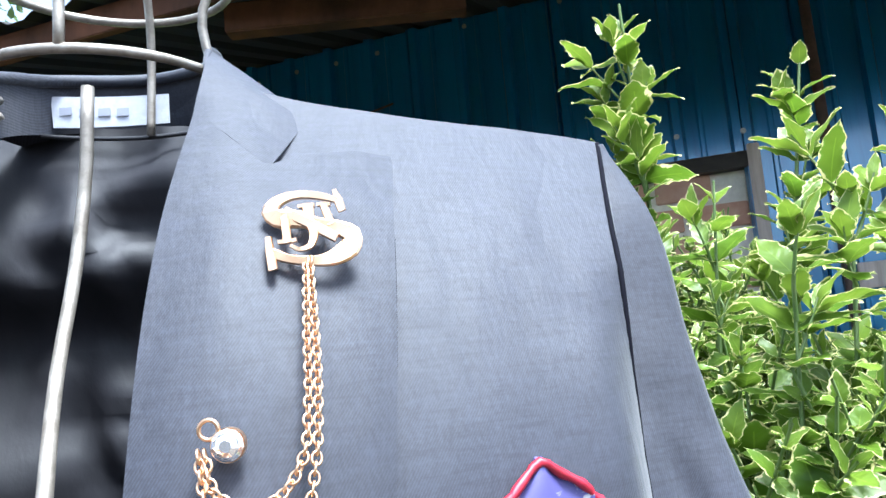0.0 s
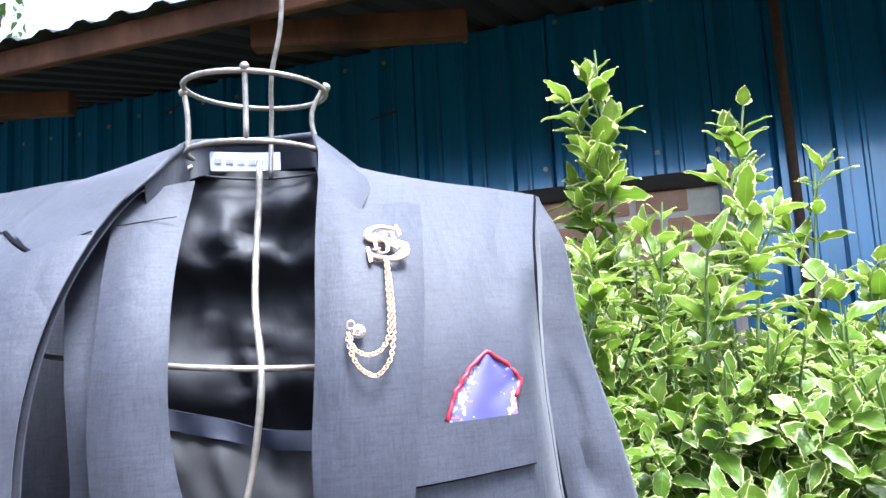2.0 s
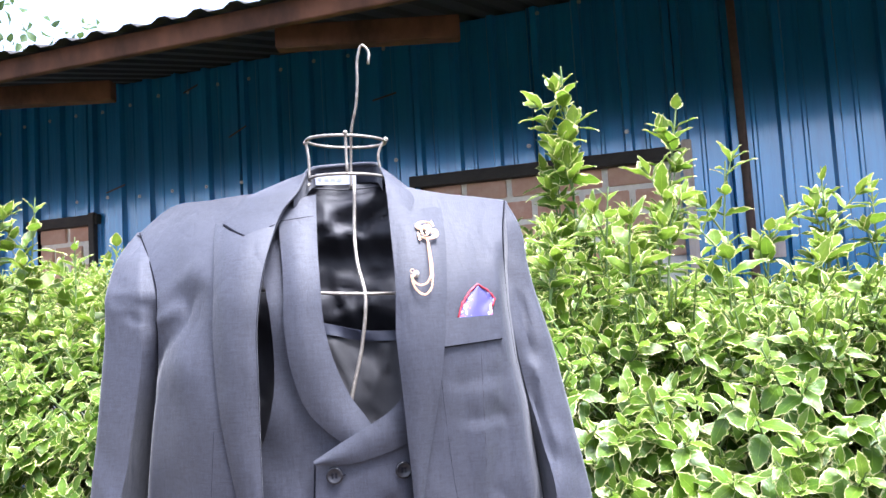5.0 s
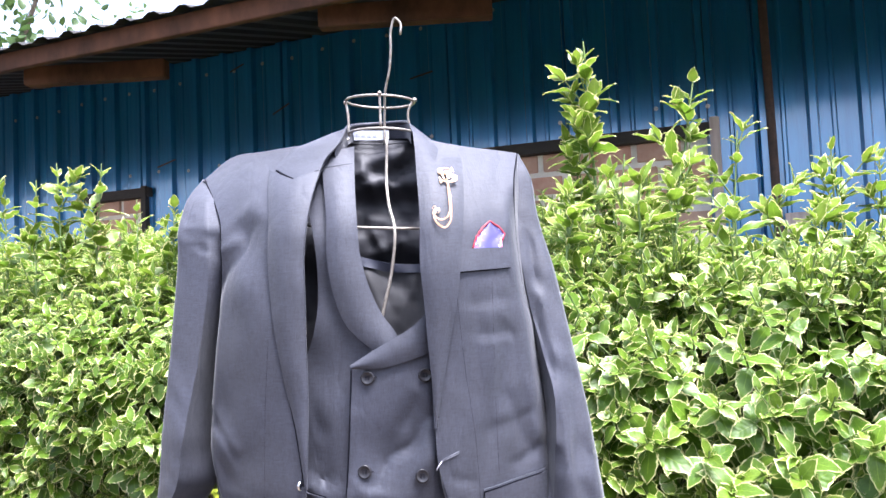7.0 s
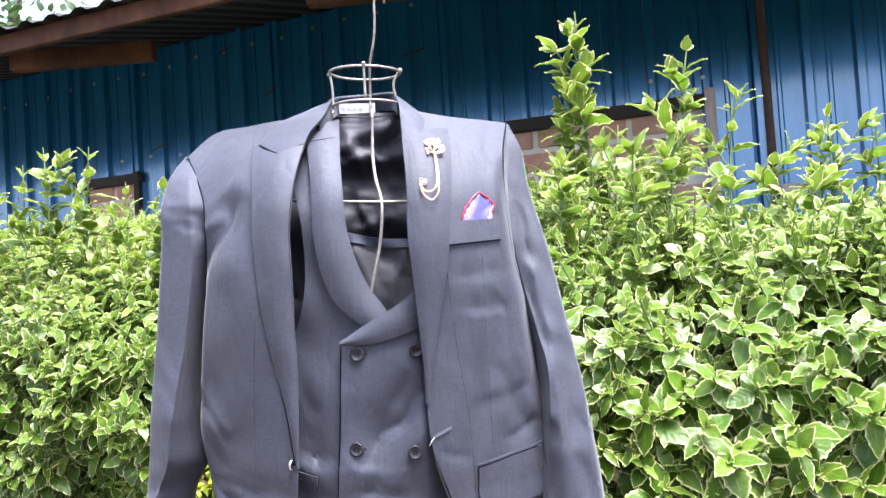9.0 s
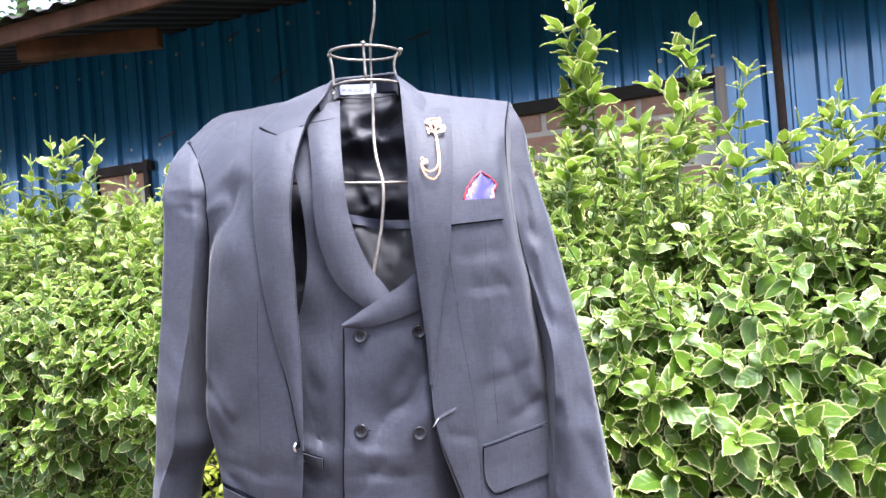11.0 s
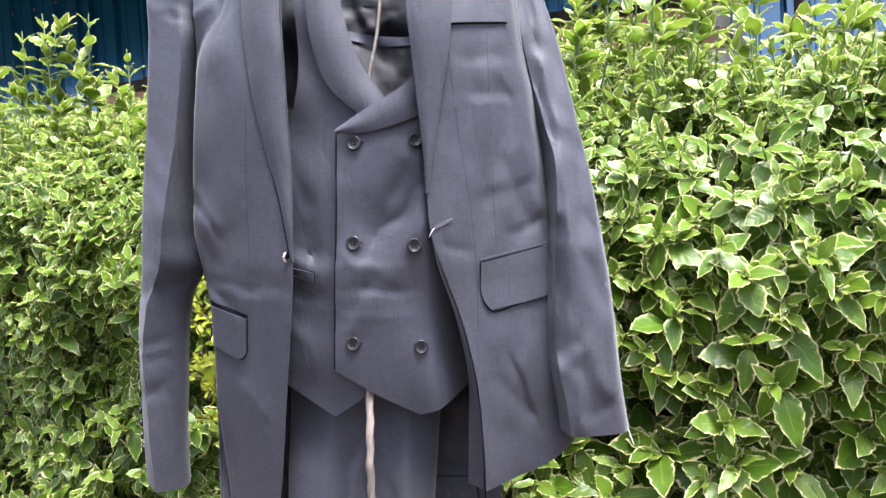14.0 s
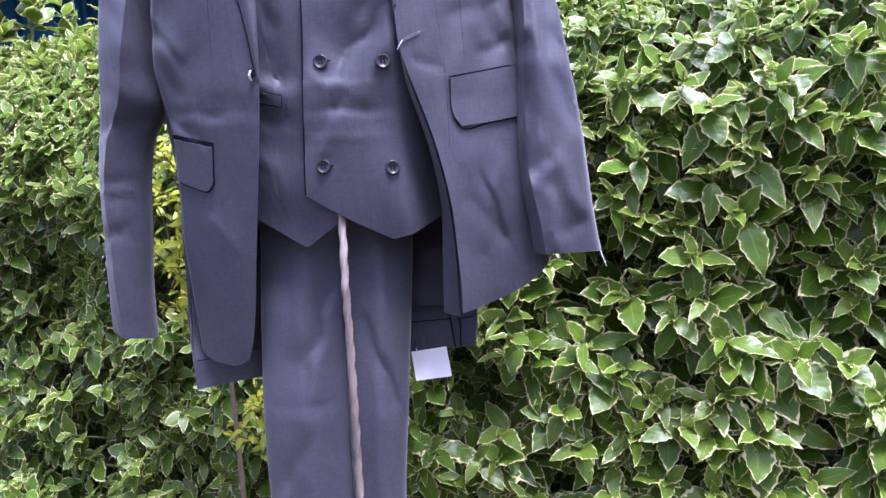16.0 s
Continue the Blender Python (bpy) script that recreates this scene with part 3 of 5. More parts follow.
left = curve([(-0.186, 1.622), (-0.171, 1.526), (-0.170, 1.466), (-0.162, 1.414), (-0.148, 1.376), (-0.128, 1.353), (-0.111, 1.339)], 60)
right = curve([(-0.139, 1.636), (-0.130, 1.524), (-0.125, 1.463), (-0.113, 1.418), (-0.097, 1.383), (-0.085, 1.366), (-0.077, 1.352)], 60)
drape("shawl_lapel", coons(curve([left[0], right[0]], 18), curve([left[-1], right[-1]], 18), left, right), 0.012, vest, thick=0.0014, extra=lambda x, z, u, v: 0.008 * v - 0.0035 * np.sin(np.pi * u) + 0.006 * u ** 3, seed=4.0, wave=0.0012)
top = curve([(-0.143, 1.3195), (-0.111, 1.339), (-0.076, 1.358), (-0.057, 1.369), (-0.034, 1.393), (0.0, 1.45)], 40)
bottom = curve([(-0.141, 1.317), (-0.101, 1.316), (-0.072, 1.322), (-0.038, 1.333), (0.0, 1.352), (0.02, 1.375)], 40)
drape("shawl_lapel", coons(top, bottom, curve([top[0], bottom[0]], 14), curve([top[-1], bottom[-1]], 14)), 0.015, vest, thick=0.0014, extra=lambda x, z, u, v: -0.003 * np.sin(np.pi * v) + 0.02 * np.clip((x + 0.04) / 0.06, 0, 1), seed=5.0, wave=0.0012)
# inside of the back, seen through the neck
g = coons(curve([(-0.180, 1.480), (-0.13, 1.469), (-0.09, 1.459), (-0.03, 1.457), (0.05, 1.475)], 40), curve([(-0.175, 1.20), (0.02, 1.20)], 40), curve([(-0.180, 1.480), (-0.175, 1.20)], 40), curve([(0.05, 1.475), (0.02, 1.20)], 40))
y = 0.248 + ripple(g[..., 0] + g[..., 1] * 0.5, g[..., 1], 0.007, 40, 26, 8.0) + creases(g[..., 0], g[..., 1], ((-0.13, 1.45, -0.10, 1.38, 0.004, 0.005), (-0.10, 1.46, -0.08, 1.40, 0.005, -0.004), (-0.05, 1.45, -0.08, 1.37, 0.005, 0.005), (-0.12, 1.42, -0.05, 1.41, 0.003, 0.003))) - 0.055 * np.clip((1.46 - g[..., 1]) / 0.30, 0, 1)
STITCH = material("grey_stitching", (0.10, 0.10, 0.12), 0.8)
VESTBACK = cloth_material("grey_waistcoat_lining", (0.036, 0.035, 0.038), 0.65, 0.05, twill=False)
link_mesh("back_lining", grid_mesh("back_lining", np.stack([g[..., 0], y, g[..., 1]], -1)), VESTBACK, vest, "grey lining of the waistcoat back")
band = np.stack([g[:3, :, 0], y[:3] - 0.003, g[:3, :, 1]], -1)
thicken(link_mesh("neck_binding", grid_mesh("neck_binding", band), NAVY, vest, "navy binding along the back neck"), 0.0015)
drape("welt_pocket", coons(curve([(-0.228, 1.1545), (-0.185, 1.1425)], 10), curve([(-0.229, 1.1425), (-0.187, 1.1295)], 10), curve([(-0.228, 1.1545), (-0.229, 1.1425)], 6), curve([(-0.185, 1.1425), (-0.187, 1.1295)], 6)), 0.0268, vest, thick=0.0015, wave=0.0, extra=vest_folds)
for line in ([(-0.228, 1.1555), (-0.185, 1.1435)], [(-0.229, 1.1420), (-0.187, 1.1290)], [(-0.1845, 1.1430), (-0.1865, 1.1295)]):
    vw = on_front(curve(line, 10), 0.0280)
    vw[:, 1] += vest_folds(vw[:, 0], vw[:, 2], 0, 0)
    tube("pocket_seam", vw, 0.0010, SEAM, vest)
tube("shoulder_seam", on_front(curve([(-0.178, 1.600), (-0.158, 1.602), (-0.139, 1.604)], 8), 0.0075), 0.0003, SEAM, vest)
tube("placket_seam", on_front(curve([(-0.1425, 1.317), (-0.148, 1.23), (-0.158, 1.12), (-0.1668, 1.016)], 30), 0.0185), 0.0011, SEAM, vest)


def button_mesh(name, r):
    bm = bmesh.new()
    prof = [(0.0, 0.0016), (r * 0.62, 0.0016), (r * 0.72, 0.0024), (r * 0.86, 0.0030), (r * 0.97, 0.0022), (r, 0.0010), (r * 0.95, 0.0)]
    n = 20
    rings = [[bm.verts.new((q * math.cos(2 * math.pi * k / n), -h, q * math.sin(2 * math.pi * k / n))) for k in range(n)] for q, h in prof[1:]]
    mid = bm.verts.new((0, -prof[0][1], 0))
    for k in range(n):
        bm.faces.new((mid, rings[0][k], rings[0][(k + 1) % n]))
        for a, b in zip(rings, rings[1:]):
            bm.faces.new((a[k], b[k], b[(k + 1) % n], a[(k + 1) % n]))
    bmesh.ops.recalc_face_normals(bm, faces=bm.faces[:])
    me = bpy.data.meshes.new(name)
    bm.to_mesh(me)
    bm.free()
    me.shade_smooth()
    me.materials.append(BUTTON)
    return me


def thread_mesh(name, r):
    bm = bmesh.new()
    for a, b in ((-1, -1), (1, -1), (-1, 1), (1, 1)):
        bmesh.ops.create_cone(bm, cap_ends=True, segments=8, radius1=r * 0.13, radius2=r * 0.13, depth=0.0006, matrix=pose(a * r * 0.2, -0.0018, b * r * 0.2, 90))
    for a in (-1, 1):
        bmesh.ops.create_cube(bm, size=1, matrix=pose(a * r * 0.2, -0.0022, 0) @ Matrix.Diagonal((r * 0.09, 0.0008, r * 0.4, 1)))
    me = bpy.data.meshes.new(name)
    bm.to_mesh(me)
    bm.free()
    me.materials.append(SEAM)
    return me


BIG, BIGT = button_mesh("button", 0.0095), thread_mesh("thread", 0.0095)
CHROMED = button_mesh("jacket_button", 0.0075)
CHROMED.materials[0] = CHROME
SMALL, SMALLT = button_mesh("cuff_button", 0.0055), thread_mesh("thread", 0.0055)


def sew(name, me, th, parent, place, turn=(0, 0, 0)):
    b = new(name, me)
    b.parent = parent
    b.matrix_parent_inverse = Matrix.Translation(-parent.location)
    b.matrix_basis = pose(*place, *turn)
    t = new("thread", th)
    t.parent = b
    return b


for x, z in ((-0.121, 1.303), (-0.044, 1.303), (-0.130, 1.178), (-0.053, 1.171), (-0.140, 1.049), (-0.053, 1.040)):
    extra = 0.17 * max(0, (x + 0.042) / 0.10) ** 1.5
    y = float(front(x, z) + vest_folds(x, z, 0, 0)) + 0.0175 + extra
    sew("button", BIG, BIGT, vest, (x, y, z), (-4, 0, 8 if x > -0.1 else -4))
    if x < -0.1:
        tube("buttonhole", [(x + 0.007, y - 0.001, z), (x + 0.010, y - 0.002, z + 0.0005), (x + 0.0125, y - 0.001, z)], 0.0009, SEAM, vest, sides=6)

# ---- jacket ----
jacket = empty("suit_jacket", (-0.12, 0.27, 0.78))
tagged(jacket, "open charcoal suit jacket with wide peak lapels", "jacket")

EDGE_L = [(-0.158, 1.640), (-0.174, 1.613), (-0.185, 1.576), (-0.194, 1.52), (-0.199, 1.468), (-0.199, 1.417), (-0.200, 1.351), (-0.200, 1.278), (-0.207, 1.154), (-0.226, 1.023), (-0.240, 0.94), (-0.255, 0.855), (-0.262, 0.825), (-0.270, 0.803)]
SIDE_L = [(-0.379, 1.604), (-0.350, 1.564), (-0.331, 1.522), (-0.328, 1.481), (-0.333, 1.427), (-0.342, 1.372), (-0.357, 1.27), (-0.362, 1.206), (-0.350, 1.147), (-0.342, 1.10), (-0.346, 1.034), (-0.350, 0.97), (-0.349, 0.890), (-0.347, 0.832)]
EDGE_R = [(-0.048, 1.649), (-0.044, 1.58), (-0.041, 1.514), (-0.043, 1.455), (-0.040, 1.405), (-0.036, 1.332), (-0.033, 1.281), (-0.033, 1.231), (-0.030, 1.18), (-0.022, 1.15), (-0.008, 1.105), (0.002, 1.07), (0.010, 1.03), (0.016, 0.99), (0.019, 0.93), (0.020, 0.88), (0.019, 0.845)]
SIDE_R = [(0.108, 1.619), (0.096, 1.574), (0.092, 1.527), (0.093, 1.471), (0.098, 1.417), (0.108, 1.371), (0.116, 1.309), (0.124, 1.238), (0.128, 1.161), (0.135, 1.05), (0.148, 0.95), (0.150, 0.90)]


def across(x, z, a, b):
    """0 to 1 from the line a to the line b at height z."""
    a, b = np.array(a)[::-1], np.array(b)[::-1]
    p, q = np.interp(z, a[:, 1], a[:, 0]), np.interp(z, b[:, 1], b[:, 0])
    return np.clip((x - p) / (q - p), 0, 1)


PLEAT_L = ((-0.358, 1.138, -0.205, 1.118, 0.030, 0.0045), (-0.345, 1.408, -0.262, 1.525, 0.05, 0.007), (-0.345, 1.135, -0.295, 1.098, 0.022, 0.005), (-0.36, 1.262, -0.300, 1.185, 0.05, 0.006), (-0.33, 1.12, -0.285, 1.085, 0.016, 0.003))
PLEAT_R = ((0.128, 1.255, 0.02, 1.222, 0.03, 0.003), (0.02, 1.352, 0.098, 1.346, 0.03, 0.0035), (0.006, 1.395, 0.095, 1.398, 0.025, 0.002), (0.135, 1.205, 0.060, 1.178, 0.03, 0.0045), (0.10, 0.905, 0.055, 1.04, 0.03, 0.004), (-0.02, 1.165, 0.02, 1.158, 0.015, 0.003))
CREASE_L = ((-0.33, 1.50, -0.27, 1.56, 0.012, 0.004), (-0.335, 1.42, -0.25, 1.52, 0.018, -0.006), (-0.357, 1.275, -0.30, 1.20, 0.009, 0.0045), (-0.36, 1.22, -0.31, 1.15, 0.010, -0.0035), (-0.335, 1.48, -0.29, 1.50, 0.008, 0.005), (-0.33, 1.15, -0.22, 1.12, 0.005, 0.0015), (-0.30, 1.00, -0.26, 0.95, 0.012, 0.003))
CREASE_R = ((0.05, 1.43, 0.045, 1.22, 0.005, 0.002), (0.03, 1.40, 0.028, 1.25, 0.006, -0.002), (0.0, 1.345, 0.09, 1.35, 0.004, 0.0018), (0.09, 1.30, 0.11, 1.20, 0.008, 0.004), (0.06, 1.28, 0.10, 1.18, 0.010, -0.004), (0.09, 1.05, 0.05, 0.92, 0.012, 0.004), (0.03, 1.0, 0.10, 0.93, 0.010, -0.003), (0.07, 1.54, 0.085, 1.48, 0.010, 0.003), (0.055, 1.39, 0.095, 1.34, 0.006, 0.002), (0.075, 1.44, 0.08, 1.28, 0.005, -0.002))


def body_l(x, z, *_):
    u = across(x, z, SIDE_L, EDGE_L)
    chest = -0.010 * np.exp(-((z - 1.36) / 0.12) ** 2) * np.sin(np.pi * u)
    pad = 0.008 * np.exp(-(((x + 0.315) / 0.03) ** 2 + ((z - 1.50) / 0.05) ** 2))
    waist = 0.006 * np.sin((x * 30 - z * 45)) * np.exp(-(((x + 0.33) / 0.04) ** 2 + ((z - 1.22) / 0.07) ** 2))
    fold = 0.005 * np.sin((x + z * 0.55) * 60) * np.exp(-(((x + 0.30) / 0.05) ** 2 + ((z - 1.47) / 0.08) ** 2))
    return pleats(x, z, PLEAT_L) + ripple(x, z, 0.0024, 20.0, 8.0, 11.0) + 1.1 * creases(x, z, CREASE_L) + chest + pad + waist + fold + 0.03 * np.clip((0.10 - u) / 0.10, 0, 1) ** 2 * np.clip((1.45 - z) / 0.06, 0, 1)


def body_r(x, z, *_):
    u = across(x, z, EDGE_R, SIDE_R)
    chest = -0.008 * np.exp(-((z - 1.40) / 0.12) ** 2) * np.sin(np.pi * u)
    fold = 0.0035 * np.sin((x - z * 0.3) * 110) * np.exp(-(((x - 0.06) / 0.04) ** 2 + ((z - 1.28) / 0.12) ** 2))
    flare = -0.022 * np.clip((1.12 - z) / 0.25, 0, 1) + 0.012 * np.clip((1.05 - z) / 0.2, 0, 1) * np.sin(u * 5.0)
    return pleats(x, z, PLEAT_R) + ripple(x, z, 0.0024, 20.0, 8.0, 12.0) + 0.85 * creases(x, z, CREASE_R) + chest + fold + flare + 0.022 * np.clip((u - 0.88) / 0.12, 0, 1) ** 2 * np.clip((1.56 - z) / 0.06, 0, 1)


def on_left(pts, off):
    p = on_front(pts, off)
    p[:, 1] += body_l(p[:, 0], p[:, 2])
    return p


def on_right(pts, off):
    p = on_front(pts, off)
    p[:, 1] += body_r(p[:, 0], p[:, 2])
    return p


NV = 120
le, ri = curve(SIDE_L, NV), curve(EDGE_L, NV)
top = curve([le[0], (-0.341, 1.636), (-0.279, 1.639), (-0.226, 1.641), ri[0]], 44)
bottom = curve([le[-1], (-0.334, 0.808), (-0.308, 0.797), (-0.288, 0.795), ri[-1]], 44)
drape("front_panel", coons(top, bottom, le, ri), 0.0, jacket, thick=0.0014, wave=0.0, extra=body_l, seed=11.0)
le, ri = curve(EDGE_R, NV), curve(SIDE_R, NV)
top = curve([le[0], (-0.02, 1.638), (0.03, 1.627), (0.07, 1.623), ri[0]], 44)
bottom = curve([le[-1], (0.05, 0.850), (0.09, 0.862), (0.125, 0.880), ri[-1]], 44)
drape("front_panel", coons(top, bottom, le, ri), 0.0, jacket, thick=0.0014, wave=0.0, extra=body_r, seed=12.0)


def roll_l(x, z, u, v):
    return -0.007 * np.sin(np.pi * np.clip(u, 0, 1)) * (1 - 0.7 * v) - 0.004 * (1 - v) + 0.012 * np.clip(u - 0.85, 0, 1) * 6 * 0.12


le = curve([(-0.261, 1.602), (-0.250, 1.534), (-0.249, 1.458), (-0.241, 1.368), (-0.229, 1.294), (-0.218, 1.235), (-0.2095, 1.165)], 80)
ri = curve([(-0.181, 1.592), (-0.194, 1.52), (-0.1995, 1.468), (-0.1995, 1.417), (-0.2005, 1.351), (-0.2005, 1.278), (-0.2065, 1.160)], 80)
top = curve([le[0], (-0.24, 1.590), (-0.218, 1.579), (-0.20, 1.5855), ri[0]], 26, True)
drape("lapel", coons(top, curve([le[-1], ri[-1]], 26), le, ri), -0.008, jacket, thick=0.0014, extra=lambda x, z, u, v: roll_l(x, z, u, v) + 0.0045 * (1 - u) ** 2 + 0.0075 * v ** 4 + body_l(x, z), seed=13.0, wave=0.001)
tube("lapel_edge", on_left(le, -0.0035), 0.0007, SEAM, jacket)
tube("lapel_notch", on_left(curve([(-0.247, 1.598), (-0.232, 1.588), (-0.214, 1.5785)], 10), -0.0145), 0.0017, SEAM, jacket)


def roll_r(x, z, u, v):
    return -0.007 * np.sin(np.pi * u) * (1 - 0.7 * v) - 0.003 * (1 - v)


le = curve([(-0.047, 1.628), (-0.0445, 1.58), (-0.0415, 1.514), (-0.0435, 1.455), (-0.0405, 1.405), (-0.0365, 1.332), (-0.0335, 1.281), (-0.0335, 1.235)], 80)
ri = curve([(0.020, 1.606), (0.0185, 1.543), (0.014, 1.489), (0.004, 1.409), (-0.008, 1.351), (-0.019, 1.301), (-0.0265, 1.262), (-0.031, 1.235)], 80)
top = curve([le[0], (-0.033, 1.613), (-0.019, 1.599), (-0.008, 1.604), (0.008, 1.6075), ri[0]], 26, True)
drape("lapel", coons(top, curve([le[-1], ri[-1]], 26), le, ri), -0.008, jacket, thick=0.0014, extra=lambda x, z, u, v: roll_r(x, z, u, v) + 0.0050 * u ** 2 * (1 - v) + 0.0060 * np.exp(-(v / 0.05) ** 2) * np.clip(u * 2, 0, 1) + 0.0075 * v ** 4 + body_r(x, z), seed=14.0, wave=0.001)

edge = on_right(ri, -0.0035)
tube("lapel_edge", edge[7:], 0.0006, SEAM, jacket)
# collar: roll line and outer edge run round the neck
roll = np.r_[on_front([(-0.181, 1.592), (-0.175, 1.612), (-0.160, 1.637)], -0.010), [(-0.153, 0.252, 1.668), (-0.145, 0.300, 1.684), (-0.105, 0.325, 1.691), (-0.068, 0.302, 1.687), (-0.055, 0.25, 1.672)], on_front([(-0.049, 1.648), (-0.0475, 1.628)], -0.010)]
outer = np.r_[on_front([(-0.216, 1.578)], -0.011), on_front([(-0.247, 1.599), (-0.226, 1.637)], -0.004), [(-0.186, 0.262, 1.660), (-0.155, 0.325, 1.652), (-0.103, 0.352, 1.648), (-0.05, 0.328, 1.650), (-0.020, 0.262, 1.645)], on_right([(-0.0105, 1.6275)], 0.0025), on_front([(-0.019, 1.5995)], -0.0080)]
ra, oa = curve(roll, 90), None
d = np.r_[0, np.cumsum(np.linalg.norm(np.diff(roll, axis=0), axis=1))]
oa = np.stack([np.interp(np.linspace(0, d[-1], 90), d, outer[:, k]) for k in range(3)], 1)
w = np.linspace(0, 1, 12)[:, None, None]
g = ra[None] * (1 - w) + oa[None] * w
g[..., 1] -= 0.003 * np.sin(np.pi * w[..., 0])
thicken(link_mesh("collar", grid_mesh("collar", g), SUIT, jacket), -0.0010)
tube("collar_fold", ra[8:82], 0.0003 + 0.0030 * np.sin(np.linspace(0, np.pi, 74)) ** 0.6, SUIT, jacket)
stand = ra.copy()
stand[:, 2] -= 0.024
stand[:, 1] += 0.006
g = ra[None, 12:78] * (1 - w) + stand[None, 12:78] * w
g[..., 1] += 0.004
thicken(link_mesh("collar_stand", grid_mesh("collar_stand", g), SUIT, jacket, "inside of the collar"), 0.001)
tube("gorge_seam", on_left(curve([(-0.218, 1.579), (-0.200, 1.586), (-0.182, 1.5925)], 10), -0.0150), 0.0005, SEAM, jacket)
tube("gorge_seam", on_right(curve([(-0.019, 1.5995), (-0.033, 1.613), (-0.047, 1.6285)], 10), -0.0115), 0.0004, SEAM, jacket)
# woven label on the lining below the collar
g = coons(curve([(-0.147, 1.677), (-0.090, 1.675)], 12), curve([(-0.146, 1.661), (-0.090, 1.660)], 12), curve([(-0.147, 1.677), (-0.146, 1.661)], 5), curve([(-0.090, 1.675), (-0.090, 1.660)], 5))
y = 0.306 - 3.0 * (g[..., 0] + 0.112) ** 2
thicken(link_mesh("neck_label", grid_mesh("neck_label", np.stack([g[..., 0], y, g[..., 1]], -1)), LABEL, jacket, "white woven label with blurred marks"), 0.0008)
bm = bmesh.new()
for i, x in enumerate((-0.140, -0.131, -0.122, -0.113)):
    bmesh.ops.create_cube(bm, size=1, matrix=pose(x, 0.3045 - 3.0 * (x + 0.112) ** 2, 1.669 - 0.0005 * i) @ Matrix.Diagonal((0.006, 0.0004, 0.004, 1)))
part("label_mark", bm, GREYMARK, jacket)

# lining and back
g = coons(curve([(-0.24, 1.63), (-0.155, 1.664), (-0.10, 1.662), (-0.05, 1.658), (0.07, 1.62)], 60), curve([(-0.30, 0.842), (0.060, 0.842)], 60), curve([(-0.24, 1.63), (-0.26, 1.2), (-0.30, 0.842)], 110), curve([(0.07, 1.62), (0.09, 1.2), (0.060, 0.842)], 110))
x, z = g[..., 0], g[..., 1]
LINING_PLEATS = ((-0.16, 1.585, -0.04, 1.620, 0.03, 0.016), (-0.165, 1.625, -0.07, 1.590, 0.03, 0.014), (-0.06, 1.60, -0.03, 1.655, 0.02, 0.010), (-0.17, 1.535, -0.03, 1.525, 0.025, 0.010), (-0.15, 1.48, -0.05, 1.51, 0.03, 0.012))
FOLDS = ((-0.05, 1.655, -0.155, 1.600, 0.016, 0.010), (-0.045, 1.640, -0.09, 1.585, 0.009, -0.008), (-0.06, 1.65, -0.13, 1.56, 0.010, 0.007), (-0.15, 1.65, -0.11, 1.575, 0.010, 0.008), (-0.16, 1.545, -0.06, 1.515, 0.010, 0.008), (-0.16, 1.51, -0.05, 1.535, 0.008, -0.006), (-0.13, 1.53, -0.10, 1.47, 0.009, 0.007), (-0.05, 1.53, -0.09, 1.48, 0.008, 0.006))
sag = np.interp(z, (1.0, 1.40, 1.45, 1.48, 1.50, 1.53, 1.557, 1.572, 1.582, 1.60, 1.66), (0, 0, 0.010, 0.024, 0.026, 0.012, 0.004, 0.012, 0.026, 0.024, 0.0)) * (1 - 0.25 * np.sin(x * 40))
y = 0.318 - 1.2 * (x + 0.1) ** 2 - 0.050 * np.clip((1.0 - z) / 0.2, 0, 1) - sag + 1.5 * creases(x, z, FOLDS) + ripple(x * 0.5 + z, z - x * 1.4, 0.004, 26, 12, 21.0) + ripple(x + z * 0.6, z - x * 0.8, 0.0035, 60, 24, 23.0) + 0.7 * pleats(x, z, LINING_PLEATS)
link_mesh("back_lining", grid_mesh("back_lining", np.stack([x, y, z], -1)), LINING, jacket, "crumpled black satin lining")
tube("lining_seam", [(x0, 0.300 - 1.2 * (x0 + 0.1) ** 2, 1.656 - 0.004 * math.cos((x0 + 0.1) * 30)) for x0 in np.linspace(-0.15, -0.05, 14)], 0.0011, LINING, jacket)
le = curve([(-0.375, 1.60), (-0.345, 1.45), (-0.365, 1.2), (-0.358, 1.0), (-0.355, 0.761)], 70)
ri = curve([(0.105, 1.615), (0.11, 1.45), (0.13, 1.2), (0.12, 1.0), (0.060, 0.88), (0.041, 0.778)], 70)
g = coons(curve([le[0], (-0.22, 1.64), (-0.10, 1.662), (0.01, 1.64), ri[0]], 60), curve([le[-1], (-0.27, 0.764), (-0.15, 0.770), (-0.05, 0.774), ri[-1]], 60), le, ri)
x, z = g[..., 0], g[..., 1]
y = 0.345 - 0.9 * np.abs(x + 0.12) ** 2 * 1.2 - 0.055 * np.clip((1.0 - z) / 0.2, 0, 1) + ripple(x, z, 0.006, 10, 3, 31.0)
thicken(link_mesh("back_panel", grid_mesh("back_panel", np.stack([x, y, z], -1)), SUIT, jacket), 0.002)
def resample(p, n):
    k = np.linspace(0, len(p) - 1, n)
    return np.stack([np.interp(k, np.arange(len(p)), p[:, c]) for c in range(3)], 1)


